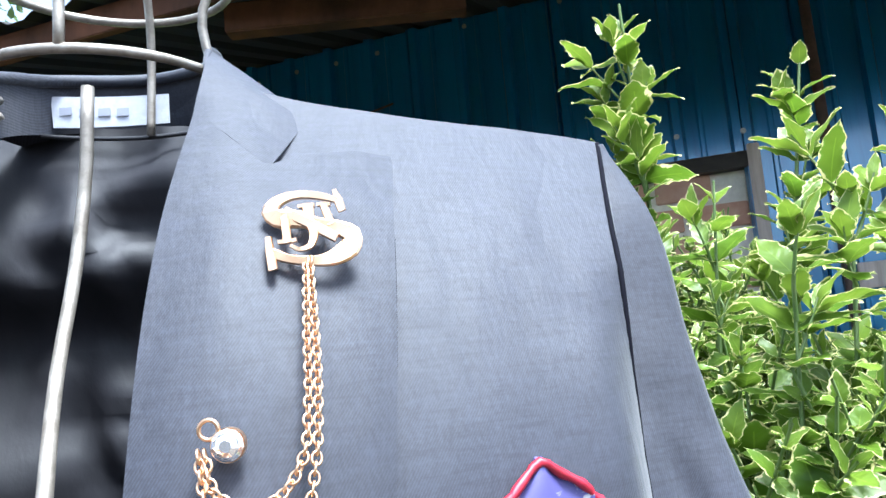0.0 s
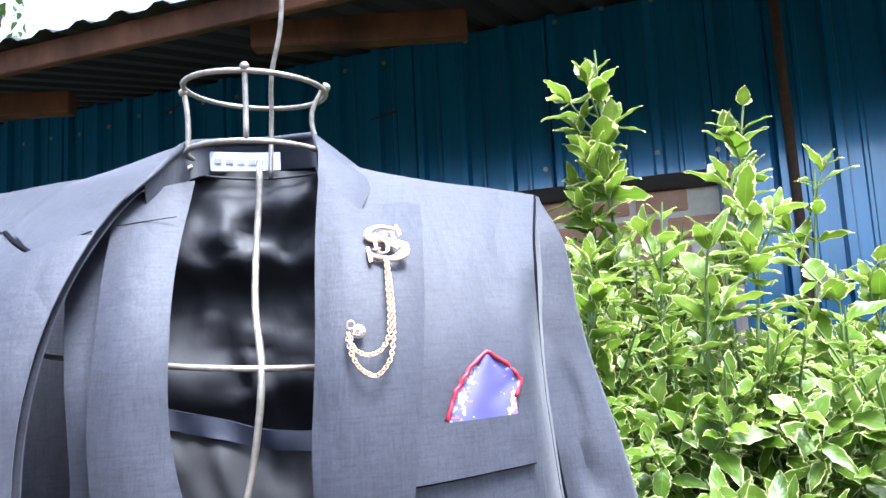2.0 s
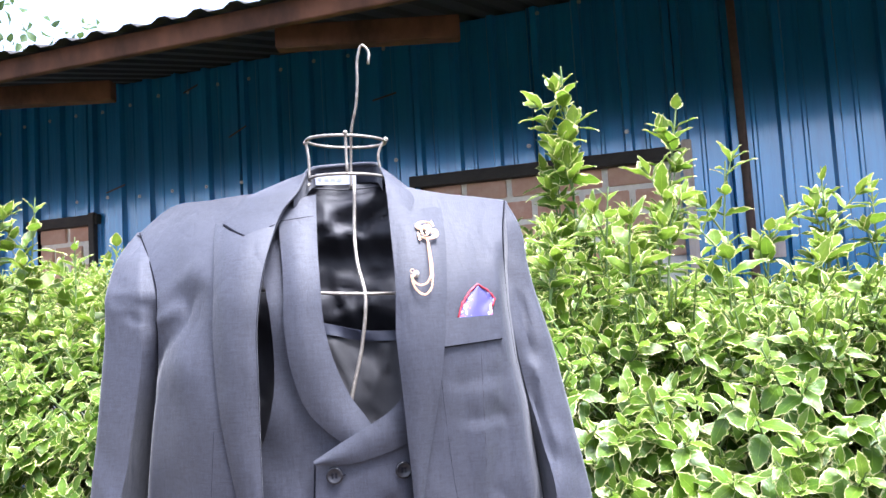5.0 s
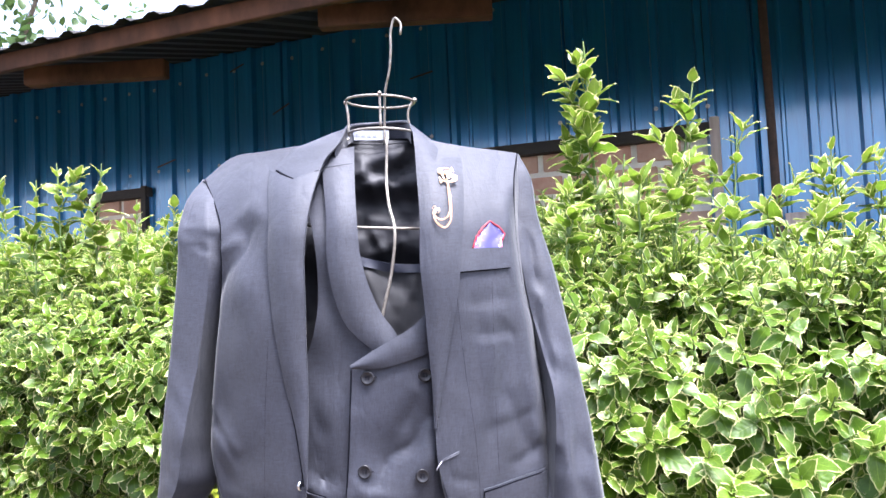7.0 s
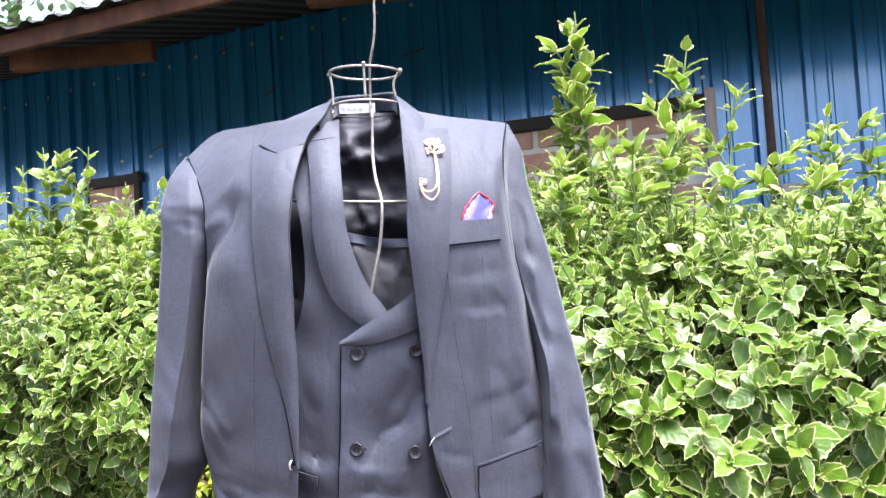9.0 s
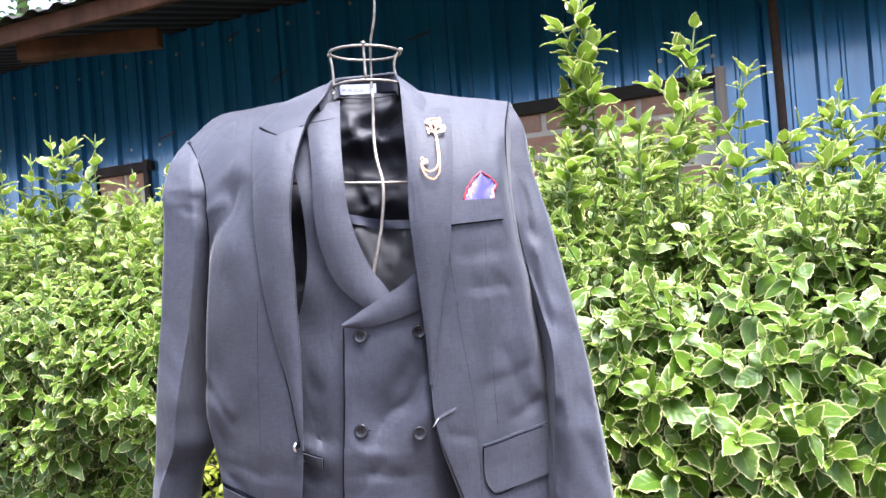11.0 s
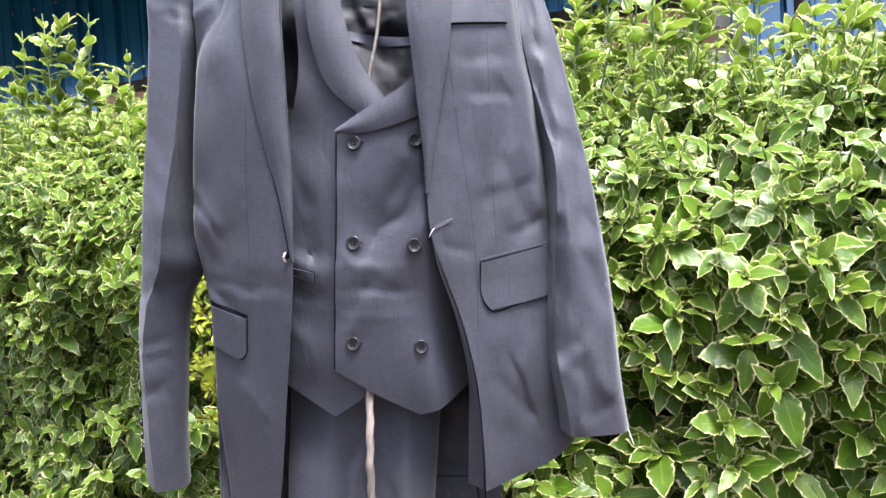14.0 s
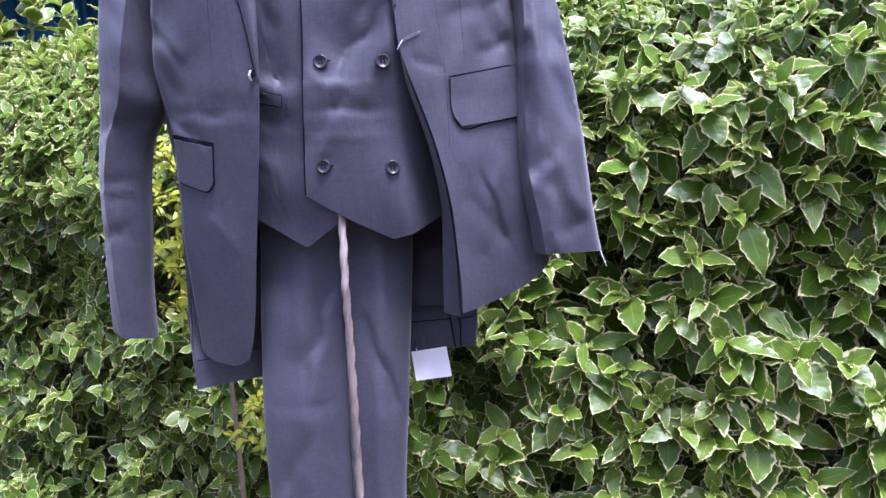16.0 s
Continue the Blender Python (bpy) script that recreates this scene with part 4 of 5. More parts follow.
back_l, back_r = np.stack([x[:, 0], y[:, 0], z[:, 0]], 1), np.stack([x[:, -1], y[:, -1], z[:, -1]], 1)
for side_line, back_edge, out in ((on_left(curve(SIDE_L, 70), 0.004), back_l, -1), (on_right(curve(SIDE_R, 70), 0.004), resample(back_r[back_r[:, 2] > 0.868], 70), 1)):
    w = np.linspace(0, 1, 14)[None, :, None]
    g = side_line[:, None] * (1 - w) + back_edge[:, None] * w
    g[..., 0] += out * 0.006 * np.sin(np.pi * w[..., 0])
    g[..., 0] += ripple(g[..., 1], g[..., 2], 0.003, 14, 6, 33.0)
    thicken(link_mesh("side_panel", grid_mesh("side_panel", g), SUIT, jacket), 0.0012)
le = curve([(-0.033, 1.24), (-0.029, 1.17), (-0.002, 1.06), (0.007, 0.99), (0.003, 0.92), (-0.002, 0.842)], 30)
ri = curve([(-0.030, 1.24), (-0.026, 1.17), (0.004, 1.06), (0.016, 0.99), (0.0195, 0.92), (0.018, 0.8365)], 30)
drape("facing", coons(curve([le[0], ri[0]], 10), curve([le[-1], ri[-1]], 10), le, ri), 0.006, jacket, SUIT, "cloth facing inside the front edge", extra=lambda x, z, u, v: 0.02 * (1 - u), seed=15.0)
def back_y(bx, bz):
    return 0.345 - 1.08 * (bx + 0.12) ** 2 - 0.055 * min(1.0, max(0.0, (1.0 - bz) / 0.2))


for name, line in (("vent_edge", ((0.006, 0.836), (0.009, 0.808), (0.011, 0.779))), ("vent_fold", ((0.006, 0.836), (0.016, 0.828), (0.020, 0.779))), ("hem_stitch", ((-0.050, 0.8185), (-0.02, 0.8190), (0.007, 0.8195))), ("hem_stitch", ((0.018, 0.819), (0.030, 0.8205), (0.042, 0.822))), ("hem_stitch", ((-0.350, 0.802), (-0.31, 0.803), (-0.27, 0.806)))):
    tube(name, [(bx, back_y(bx, bz) - 0.0065, bz) for bx, bz in curve(line, 12)], 0.0011 if name != "hem_stitch" else 0.0007, SEAM, jacket)


PLEAT_SL = ((-0.405, 1.522, -0.322, 1.492, 0.030, 0.006), (-0.378, 1.500, -0.322, 1.474, 0.020, 0.005), (-0.400, 1.540, -0.365, 1.526, 0.014, 0.002), (-0.445, 1.118, -0.360, 1.140, 0.030, 0.009), (-0.445, 1.045, -0.395, 1.058, 0.018, 0.006), (-0.448, 1.028, -0.40, 1.036, 0.012, 0.004), (-0.450, 0.978, -0.402, 0.998, 0.018, 0.006))
PLEAT_SR = ((0.092, 1.470, 0.140, 1.240, 0.020, 0.008), (0.126, 1.250, 0.118, 1.010, 0.016, 0.010), (0.165, 1.34, 0.150, 1.10, 0.02, 0.004), (0.115, 1.010, 0.165, 1.045, 0.025, 0.004), (0.205, 1.14, 0.160, 1.215, 0.02, 0.005), (0.15, 0.93, 0.20, 0.955, 0.02, 0.004))
SLEEVE_R = ((0.113, 1.36, 0.13, 1.19, 0.006, 0.007), (0.13, 1.2, 0.122, 1.0, 0.006, -0.007), (0.135, 1.33, 0.15, 1.1, 0.008, 0.005), (0.15, 1.05, 0.19, 0.95, 0.010, 0.005), (0.16, 1.15, 0.20, 1.06, 0.010, -0.004), (0.125, 0.99, 0.15, 1.03, 0.008, 0.003), (0.14, 1.0, 0.15, 0.91, 0.008, 0.005), (0.11, 1.50, 0.125, 1.40, 0.006, -0.005), (0.12, 1.42, 0.14, 1.30, 0.007, 0.004))
SLEEVE_L = ((-0.42, 1.11, -0.37, 1.14, 0.006, -0.006), (-0.435, 1.05, -0.40, 1.04, 0.006, 0.004), (-0.435, 0.99, -0.405, 0.975, 0.006, -0.004), (-0.43, 0.95, -0.42, 0.87, 0.008, 0.005))


def sleeve(outer, inner, ridge, yc, depth, seed, side):
    """A hanging sleeve: rows of rings between its two edges, with a soft crease at ridge (0 to 1 across)."""
    n = 110
    a, b = curve(outer, n), curve(inner, n)
    a[:, 0] -= side * 0.005 * np.linspace(0, 1, n) ** 0.3
    rows = []
    for i in range(n):
        t = i / (n - 1)
        w = np.linspace(0, 2, 48, endpoint=False)
        k = np.interp(t, np.linspace(0, 1, len(ridge)), ridge)
        f = np.where(w <= 1, w, 2 - w)
        u = np.where(w <= 1, np.interp(f, (0, 0.5, 1), (0, k, 1)), (1 - np.cos(np.pi * f)) / 2)
        lo, hi = (a[i], b[i]) if side < 0 else (b[i], a[i])
        x = lo[0] + (hi[0] - lo[0]) * u
        z = lo[1] + (hi[1] - lo[1]) * u
        d = np.interp(t, (0, 0.05, 0.15, 0.28, 0.5, 0.9, 1), (0.010, 0.022, 0.032, depth * 0.75, depth, depth * 0.85, depth * 0.75))
        near, far = u / k, (1 - u) / (1 - k)
        if side < 0:
            peak = np.where(u < k, (0.55 + 0.45 * near) * np.clip(near * 6, 0, 1) ** 0.5, far + (1 - far) * np.clip(1.25 - t / 0.22, 0, 1))
        else:
            peak = np.where(u < k, near, (0.55 + 0.45 * far) * np.clip(far * 6, 0, 1) ** 0.5)
        rnd = np.clip(4 * u * (1 - u), 0, 1) ** 0.4
        fr = w <= 1
        prof = np.where(fr, -(0.15 * rnd + 0.85 * peak), 0.8 * rnd)
        c = np.interp(t, yc[0], yc[1])
        y = c + d * prof
        for q in range(48):
            y[q] += 0.004 * noise.noise((x[q] * 18 + seed, z[q] * 7, seed)) + 0.0035 * noise.noise((x[q] * 40 + z[q] * 22, z[q] * 24, seed + 3)) * math.exp(-((t - 0.52) / 0.25) ** 2)
            y[q] += 0.002 * math.sin(z[q] * 130 + x[q] * 60) * math.exp(-((t - 0.16) / 0.05) ** 2) * (1 if fr[q] else 0) * (0.3 * u[q] if side < 0 else 0.4)
        y = y + (creases(x, z, SLEEVE_R if side > 0 else SLEEVE_L) * (1.3 if side > 0 else 0.9) + pleats(x, z, PLEAT_SR if side > 0 else PLEAT_SL)) * fr
        rows.append(np.stack([x, y, z], 1))
    return np.array(rows)


OUT_L = [(-0.387, 1.607), (-0.396, 1.580), (-0.402, 1.545), (-0.406, 1.473), (-0.415, 1.392), (-0.424, 1.312), (-0.434, 1.231), (-0.444, 1.13), (-0.452, 1.05), (-0.456, 0.99), (-0.462, 0.859)]
IN_L = [(-0.356, 1.601), (-0.332, 1.563), (-0.320, 1.526), (-0.321, 1.485), (-0.338, 1.404), (-0.358, 1.307), (-0.365, 1.201), (-0.362, 1.150), (-0.383, 1.113), (-0.393, 1.066), (-0.400, 0.987), (-0.408, 0.907), (-0.410, 0.837)]
OUT_R = [(0.111, 1.619), (0.127, 1.588), (0.136, 1.524), (0.157, 1.431), (0.172, 1.347), (0.187, 1.263), (0.197, 1.18), (0.204, 1.11), (0.208, 1.049), (0.212, 0.985), (0.221, 0.908)]
IN_R = [(0.106, 1.617), (0.094, 1.581), (0.090, 1.535), (0.094, 1.436), (0.108, 1.352), (0.124, 1.268), (0.121, 1.185), (0.116, 1.128), (0.112, 1.068), (0.111, 1.038), (0.112, 1.000), (0.116, 0.977), (0.120, 0.954), (0.124, 0.912)]
sl = thicken(link_mesh("sleeve", grid_mesh("sleeve", sleeve(OUT_L, IN_L, (0.5, 0.62, 0.80, 0.86, 0.72, 0.45, 0.32, 0.44, 0.5), ((0, 0.03, 0.06, 0.12, 0.2, 0.28, 0.5, 1), (0.296, 0.268, 0.244, 0.215, 0.222, 0.230, 0.238, 0.245)), 0.068, 41.0, -1), closed=True), SUIT, jacket), -0.002)
sr = thicken(link_mesh("sleeve", grid_mesh("sleeve", sleeve(OUT_R, IN_R, (0.3, 0.14, 0.12, 0.12, 0.11, 0.10, 0.10), ((0, 0.25, 0.5, 0.65, 0.8, 1), (0.258, 0.226, 0.208, 0.186, 0.178, 0.180)), 0.054, 47.0, 1), closed=True), SUIT, jacket), -0.002)
tube("armhole_seam", on_left(curve(SIDE_L[:6], 40), -0.001), 0.0012, SEAM, jacket)
# black line for the seam and for the shade between sleeve and body
tube("armhole_seam", on_right(curve(SIDE_R[:9], 60), -0.0022), 0.0010, SEAM, jacket)
for i in range(4):
    sew("cuff_button", SMALL, SMALLT, jacket, (-0.4615, 0.232, 0.955 - 0.018 * i), (0, 0, -75))
tube("loose_thread", curve([(0.2028, 0.18, 0.985), (0.2063, 0.179, 0.960), (0.2100, 0.178, 0.934), (0.2142, 0.179, 0.908), (0.2215, 0.181, 0.885)], 14), 0.0007, THREAD, jacket, "white tacking thread at the cuff")

# pockets, buttonhole and button
def patch(name, corners, off, parent, n=16, k=10, thick=0.003, extra=None, label="", mat=SUIT):
    tl, tr, br, bl = corners
    return drape(name, coons(curve([tl, tr], n), curve([bl, br], n), curve([tl, bl], k), curve([tr, br], k)), off, parent, mat=mat, thick=thick, wave=0.0, extra=extra, label=label)


def flap(top, bottom, left, right, off, extra):
    drape("pocket_flap", coons(curve(top, 20), curve(bottom, 20), curve(left, 14), curve(right, 14)), off, jacket, thick=0.0016, wave=0.0005, extra=extra)


flap([(0.029, 1.1445), (0.118, 1.160)], [(0.0385, 1.084), (0.075, 1.088), (0.120, 1.095)], [(0.029, 1.1445), (0.031, 1.095), (0.0385, 1.084)], [(0.118, 1.160), (0.120, 1.095)], -0.0040, body_r)
patch("pocket_welt", [(0.028, 1.149), (0.118, 1.165), (0.118, 1.1605), (0.0285, 1.145)], -0.0030, jacket, 16, 4, 0.002, body_r)
flap([(-0.341, 1.1065), (-0.279, 1.0865)], [(-0.338, 1.051), (-0.315, 1.040), (-0.293, 1.033), (-0.2845, 1.041)], [(-0.341, 1.1065), (-0.338, 1.051)], [(-0.279, 1.0865), (-0.283, 1.055), (-0.2845, 1.041)], -0.0040, body_l)
patch("pocket_slit", [(-0.342, 1.1130), (-0.277, 1.0920), (-0.278, 1.0855), (-0.342, 1.1050)], -0.0030, jacket, 16, 4, 0.001, body_l, mat=SEAM)
tube("flap_seam", on_left(curve([(-0.2785, 1.086), (-0.2825, 1.055), (-0.284, 1.042), (-0.2925, 1.0322), (-0.315, 1.0392), (-0.339, 1.0502)], 30), -0.0012), 0.0011, SEAM, jacket)
tube("pocket_slit", on_right(curve([(0.0285, 1.1455), (0.118, 1.161)], 12), -0.0050), 0.0010, SEAM, jacket)
tube("flap_seam", on_right(curve([(0.0285, 1.144), (0.0305, 1.096), (0.037, 1.0832), (0.075, 1.087), (0.119, 1.0942)], 30), -0.0012), 0.0011, SEAM, jacket)
patch("breast_welt", [(0.0115, 1.4695), (0.080, 1.471), (0.079, 1.443), (0.0085, 1.439)], -0.0048, jacket, 16, 6, 0.0012, body_r)
tube("welt_seam", on_right(curve([(0.0085, 1.4383), (0.079, 1.4425)], 12), -0.0015), 0.0009, SEAM, jacket)
tube("dart_seam", on_left(curve([(-0.252, 1.36), (-0.262, 1.25), (-0.268, 1.15), (-0.272, 1.09)], 24), -0.0015), 0.0002, SEAM, jacket)
tube("dart_seam", on_right(curve([(0.052, 1.43), (0.050, 1.30), (0.050, 1.17)], 24), -0.0015), 0.0002, SEAM, jacket)
tube("facing_seam", on_right(curve([(0.003, 1.412), (0.010, 1.311), (0.020, 1.216), (0.023, 1.135), (0.021, 1.06)], 24), -0.0014), 0.0002, SEAM, jacket)
hole = on_right([(-0.0265, 1.1905), (-0.015, 1.1955), (-0.003, 1.200), (-0.0035, 1.2022), (-0.015, 1.1980), (-0.0265, 1.1925)], -0.0030)
tube("buttonhole", hole, 0.0005, STITCH, jacket, "stitched buttonhole", 6, True)
tube("loose_thread", on_right([(-0.0265, 1.1915), (-0.030, 1.187), (-0.0335, 1.181)], -0.0050), 0.0004, THREAD, jacket, "white thread end", 6)
sew("jacket_button", CHROMED, SMALLT, jacket, (-0.2145, float(front(-0.2145, 1.166)) - 0.0035, 1.166), (0, 14, 66))

# ---- card tag under the hem ----
tag = empty("price_tag", (-0.025, 0.26, 0.741))
tagged(tag, "blank white card tag hanging under the jacket hem", "tag")
bm = bmesh.new()
vs = [bm.verts.new(p) for p in ((-0.0535, 0.268, 0.777), (-0.0015, 0.268, 0.780), (0.0020, 0.244, 0.741), (-0.0500, 0.244, 0.739))]
bm.faces.new(vs)
bmesh.ops.solidify(bm, geom=bm.faces[:], thickness=0.0007)
part("card", bm, CARD, tag)
tube("string", [(-0.045, 0.264, 0.775), (-0.046, 0.284, 0.778), (-0.046, 0.300, 0.80)], 0.0006, THREAD, tag, sides=6)

# ---- pocket square ----
square = empty("pocket_square", (0.048, 0.12, 1.45))
tagged(square, "lavender printed pocket square with crimson edging", "handkerchief")
rim = [(0.0255, 1.448), (0.0275, 1.470), (0.0335, 1.486), (0.0435, 1.4995), (0.0535, 1.5075), (0.0655, 1.4995), (0.0735, 1.4895), (0.0690, 1.480), (0.0690, 1.455)]
le = curve(rim[:5], 30, True)
ri = curve(rim[4:], 30, True)
g = coons(curve([rim[4], rim[4]], 16), curve([rim[0], rim[8]], 16), le[::-1], ri)
silk = drape("silk", g, -0.0024, square, SQUARE, thick=0.0012, wave=0.0012, sx=60, sz=40, seed=51.0, extra=lambda x, z, u, v: body_r(x, z) + 0.0014 * np.sin(u * 9 + v * 3))
edge_uv = silk.data.uv_layers.new(name="edge")
for loop in silk.data.loops:
    edge_uv.data[loop.index].uv = ((loop.vertex_index % 16) / 15, (loop.vertex_index // 16) / 29)
hem = on_right(np.r_[curve(rim[1:5], 22, True), curve(rim[4:8], 18, True)[1:]], -0.0042)
hem += 0.0004 * np.array([(math.sin(i * 2.1), math.cos(i * 1.3), math.sin(i * 1.7 + 1)) for i in range(len(hem))])
tube("edging", hem, 0.0013 + 0.0002 * np.sin(np.arange(len(hem)) * 1.9), RED, square, "crimson rolled edging")

# ---- lapel pin with chain and crystal ----
pin = empty("lapel_pin", (-0.003, 0.13, 1.55))
tagged(pin, "rose gold monogram lapel pin with a double chain", "brooch")
PIN_Y = float(front(-0.003, 1.576)) - 0.0215


def ribbon(name, pts, widths, y, depth, parent, mat=GOLD, bevel=0.0005, close=False):
    """A flat bar bent along (x, z) points, of varying width."""
    p = curve(pts, 48)
    w = np.interp(np.linspace(0, 1, 48), np.linspace(0, 1, len(widths)), widths) / 2
    t = np.gradient(p, axis=0)
    t /= np.linalg.norm(t, axis=1)[:, None]
    nrm = np.stack([-t[:, 1], t[:, 0]], 1)
    sec = [(-1, 0), (-1, -depth + bevel), (-0.75, -depth), (0.75, -depth), (1, -depth + bevel), (1, 0)]
    slope = np.array([0.9 * (front(q[0], q[1]) - front(-0.003, 1.576)) for q in p])
    g = np.array([[(p[i, 0] + nrm[i, 0] * w[i] * a, y + slope[i] + b, p[i, 1] + nrm[i, 1] * w[i] * a) for a, b in sec] for i in range(48)])
    nv, nu = g.shape[:2]
    faces = [(r * nu + c, (r + 1) * nu + c, (r + 1) * nu + (c + 1) % nu, r * nu + (c + 1) % nu) for r in range(nv - 1) for c in range(nu)]
    faces += [tuple(range(nu)), tuple((nv - 1) * nu + c for c in range(nu))[::-1]]
    return link_mesh(name, mesh(name, g.reshape(-1, 3), faces, False), mat, parent)


PC, PS = np.array((-0.0019, 1.5746)), 0.0000535


def at_pin(pts):
    return [tuple(PC + PS * np.array((a - 400, 330 - b))) for a, b in pts]


ribbon("large_curve", at_pin([(525, 178), (475, 158), (400, 139), (320, 134), (252, 152), (203, 192), (190, 240), (225, 275), (320, 285), (425, 318), (540, 352), (602, 398), (598, 450), (545, 500), (475, 524), (390, 525), (300, 508), (218, 474)]), [PS * v for v in (34, 42, 44, 46, 60, 86, 100, 92, 72, 66, 78, 104, 106, 80, 54, 44, 44, 56)], PIN_Y, 0.0020, pin)
ribbon("serif", at_pin([(508, 108), (530, 175), (552, 246)]), [PS * 22, PS * 50, PS * 42], PIN_Y, 0.0021, pin)
ribbon("serif", at_pin([(196, 384), (212, 470), (232, 564)]), [PS * 32, PS * 44, PS * 46], PIN_Y, 0.0021, pin)
for pts, widths in (([(258, 232), (275, 330), (292, 424)], (44, 42, 42)), ([(262, 238), (395, 320), (530, 408)], (54, 56, 50)), ([(456, 206), (478, 268), (500, 330)], (40, 42, 42)), ([(376, 204), (392, 300), (416, 388), (400, 446), (352, 462), (308, 440)], (62, 56, 52, 40, 26, 20)),
                    ([(248, 418), (290, 416), (336, 408)], (22, 24, 22)), ([(330, 214), (370, 208), (412, 206)], (20, 26, 22)), ([(424, 204), (458, 202), (492, 206)], (20, 24, 20))):
    ribbon("small_bar", at_pin(pts), [PS * w for w in widths], PIN_Y - 0.0007, 0.0020, pin)


def link_ring(r, wire_r, stretch, n=14, m=6):
    g = []
    for a in np.linspace(0, 2 * np.pi, n, endpoint=False):
        c = np.array((r * math.cos(a) * stretch, 0, r * math.sin(a)))
        d = np.array((math.cos(a), 0, math.sin(a)))
        g.append([c + wire_r * (math.cos(b) * d + math.sin(b) * np.array((0, 1, 0))) for b in np.linspace(0, 2 * np.pi, m, endpoint=False)])
    g = np.array(g)
    faces = [(i * m + j, ((i + 1) % n) * m + j, ((i + 1) % n) * m + (j + 1) % m, i * m + (j + 1) % m) for i in range(n) for j in range(m)]
    me = mesh("chain_link", g.reshape(-1, 3), faces)
    me.materials.append(GOLD)
    return me


LINK = link_ring(0.00112, 0.00036, 1.35)
chain_paths = [[(-0.0026, 1.5640), (-0.0018, 1.545), (-0.0012, 1.528), (-0.0022, 1.518), (-0.0070, 1.5110), (-0.0140, 1.5095), (-0.0205, 1.5135), (-0.0225, 1.5205)],
               [(-0.0018, 1.5640), (0.0002, 1.545), (0.0010, 1.530), (0.0004, 1.516), (-0.0025, 1.5045), (-0.0090, 1.4985), (-0.0165, 1.5020), (-0.0215, 1.5100), (-0.0238, 1.5205)]]
for path in chain_paths:
    chain = empty("chain", (-0.003, 0.12, 1.53))
    chain.parent = pin
    chain.matrix_parent_inverse = Matrix.Translation(-pin.location)
    dense = on_right(curve(path, 400), -0.0215)
    d = np.r_[0, np.cumsum(np.linalg.norm(np.diff(dense, axis=0), axis=1))]
    count = int(d[-1] / 0.0021)
    for i in range(count + 1):
        s = d[-1] * i / count
        p = np.array([np.interp(s, d, dense[:, k]) for k in range(3)])
        q = np.array([np.interp(min(s + 0.001, d[-1]), d, dense[:, k]) - np.interp(max(s - 0.001, 0), d, dense[:, k]) for k in range(3)])
        m = Vector(q).to_track_quat("X", "Z").to_matrix().to_4x4()
        o = new("chain_link", LINK)
        o.parent = chain
        o.matrix_parent_inverse = Matrix.Translation(-(chain.location))
        o.matrix_basis = Matrix.Translation(p) @ m @ pose(0, 0, 0, 50 if i % 2 else -30)
gx, gz = -0.0180, 1.5222
gy = float(front(gx, gz) + body_r(gx, gz)) - 0.0205
bm = bmesh.new()
bmesh.ops.create_cone(bm, cap_ends=True, segments=32, radius1=0.0037, radius2=0.0038, depth=0.0034, matrix=pose(gx, gy, gz, 90))
bmesh.ops.bevel(bm, geom=[e for e in bm.edges if len(e.link_faces) == 2 and e.calc_face_angle(0) > 0.5], offset=0.0005, segments=2, affect="EDGES")
part("bezel", bm, GOLD, pin, smooth=False)
bm = bmesh.new()
for r1, r2, n, y in ((0.0036, 0.0028, 11, -0.0021), (0.0028, 0.0014, 7, -0.0029)):
    bmesh.ops.create_cone(bm, cap_ends=True, segments=n, radius1=r1, radius2=r2, depth=0.0009, matrix=pose(gx, gy + y, gz, 90, 0, 0))
part("crystal", bm, STONE, pin, "clear faceted crystal")
ringp = [(gx - 0.0040 + 0.0021 * math.cos(a), gy - 0.001, gz + 0.0036 + 0.0021 * math.sin(a)) for a in np.linspace(0, 2 * np.pi, 20, endpoint=False)]
tube("loop", ringp, 0.0005, GOLD, pin, closed=True)

# ---- hedge ----
S_DIR, N_DIR = Vector((-0.92, 0.392, 0)), Vector((-0.392, -0.92, 0))
HEDGE_O = Vector((0.47, 0.27, 0))


def leaf_template(length, width, droop, cup, plain=False):
    """Vertices, faces and leaf coordinates of one leaf, base at the origin, tip along +x, face up."""
    rows = (0.0, 0.10, 0.20, 0.30, 0.40, 0.50, 0.60, 0.70, 0.80, 0.88, 0.95, 1.0)
    half = (0.03, 0.30, 0.46, 0.54, 0.56, 0.54, 0.49, 0.41, 0.31, 0.20, 0.09, 0.0)
    cols = (-1.0, 0.0, 1.0)
    if plain:
        rows, half, cols = (0.0, 0.3, 0.65, 1.0), (0.03, 0.44, 0.42, 0.0), (-1.0, 0.0, 1.0)
    v, uv, faces = [], [], []
    for r, h in zip(rows, half):
        for k, c in enumerate(cols):
            jag = 1.0 + (0.085 if (rows.index(r) % 2) else -0.065) * (abs(c) == 1.0)
            y = c * h * width * jag
            z = -droop * r * r * length + cup * abs(c) * h * width - 0.03 * length * (1 - abs(c)) * math.sin(3.1 * r)
            v.append((r * length, y, z + 0.03 * length * math.sin(13 * r + 2 * c) * c * c))
            tipness = max(0.0, (r - 0.72) / 0.28)
            uv.append((max(abs(c), tipness * 0.97), r))
    n = len(cols)
    for i in range(len(rows) - 1):
        for k in range(n - 1):
            faces.append((i * n + k, (i + 1) * n + k, (i + 1) * n + k + 1, i * n + k + 1))
    return np.array(v), faces, np.array(uv)


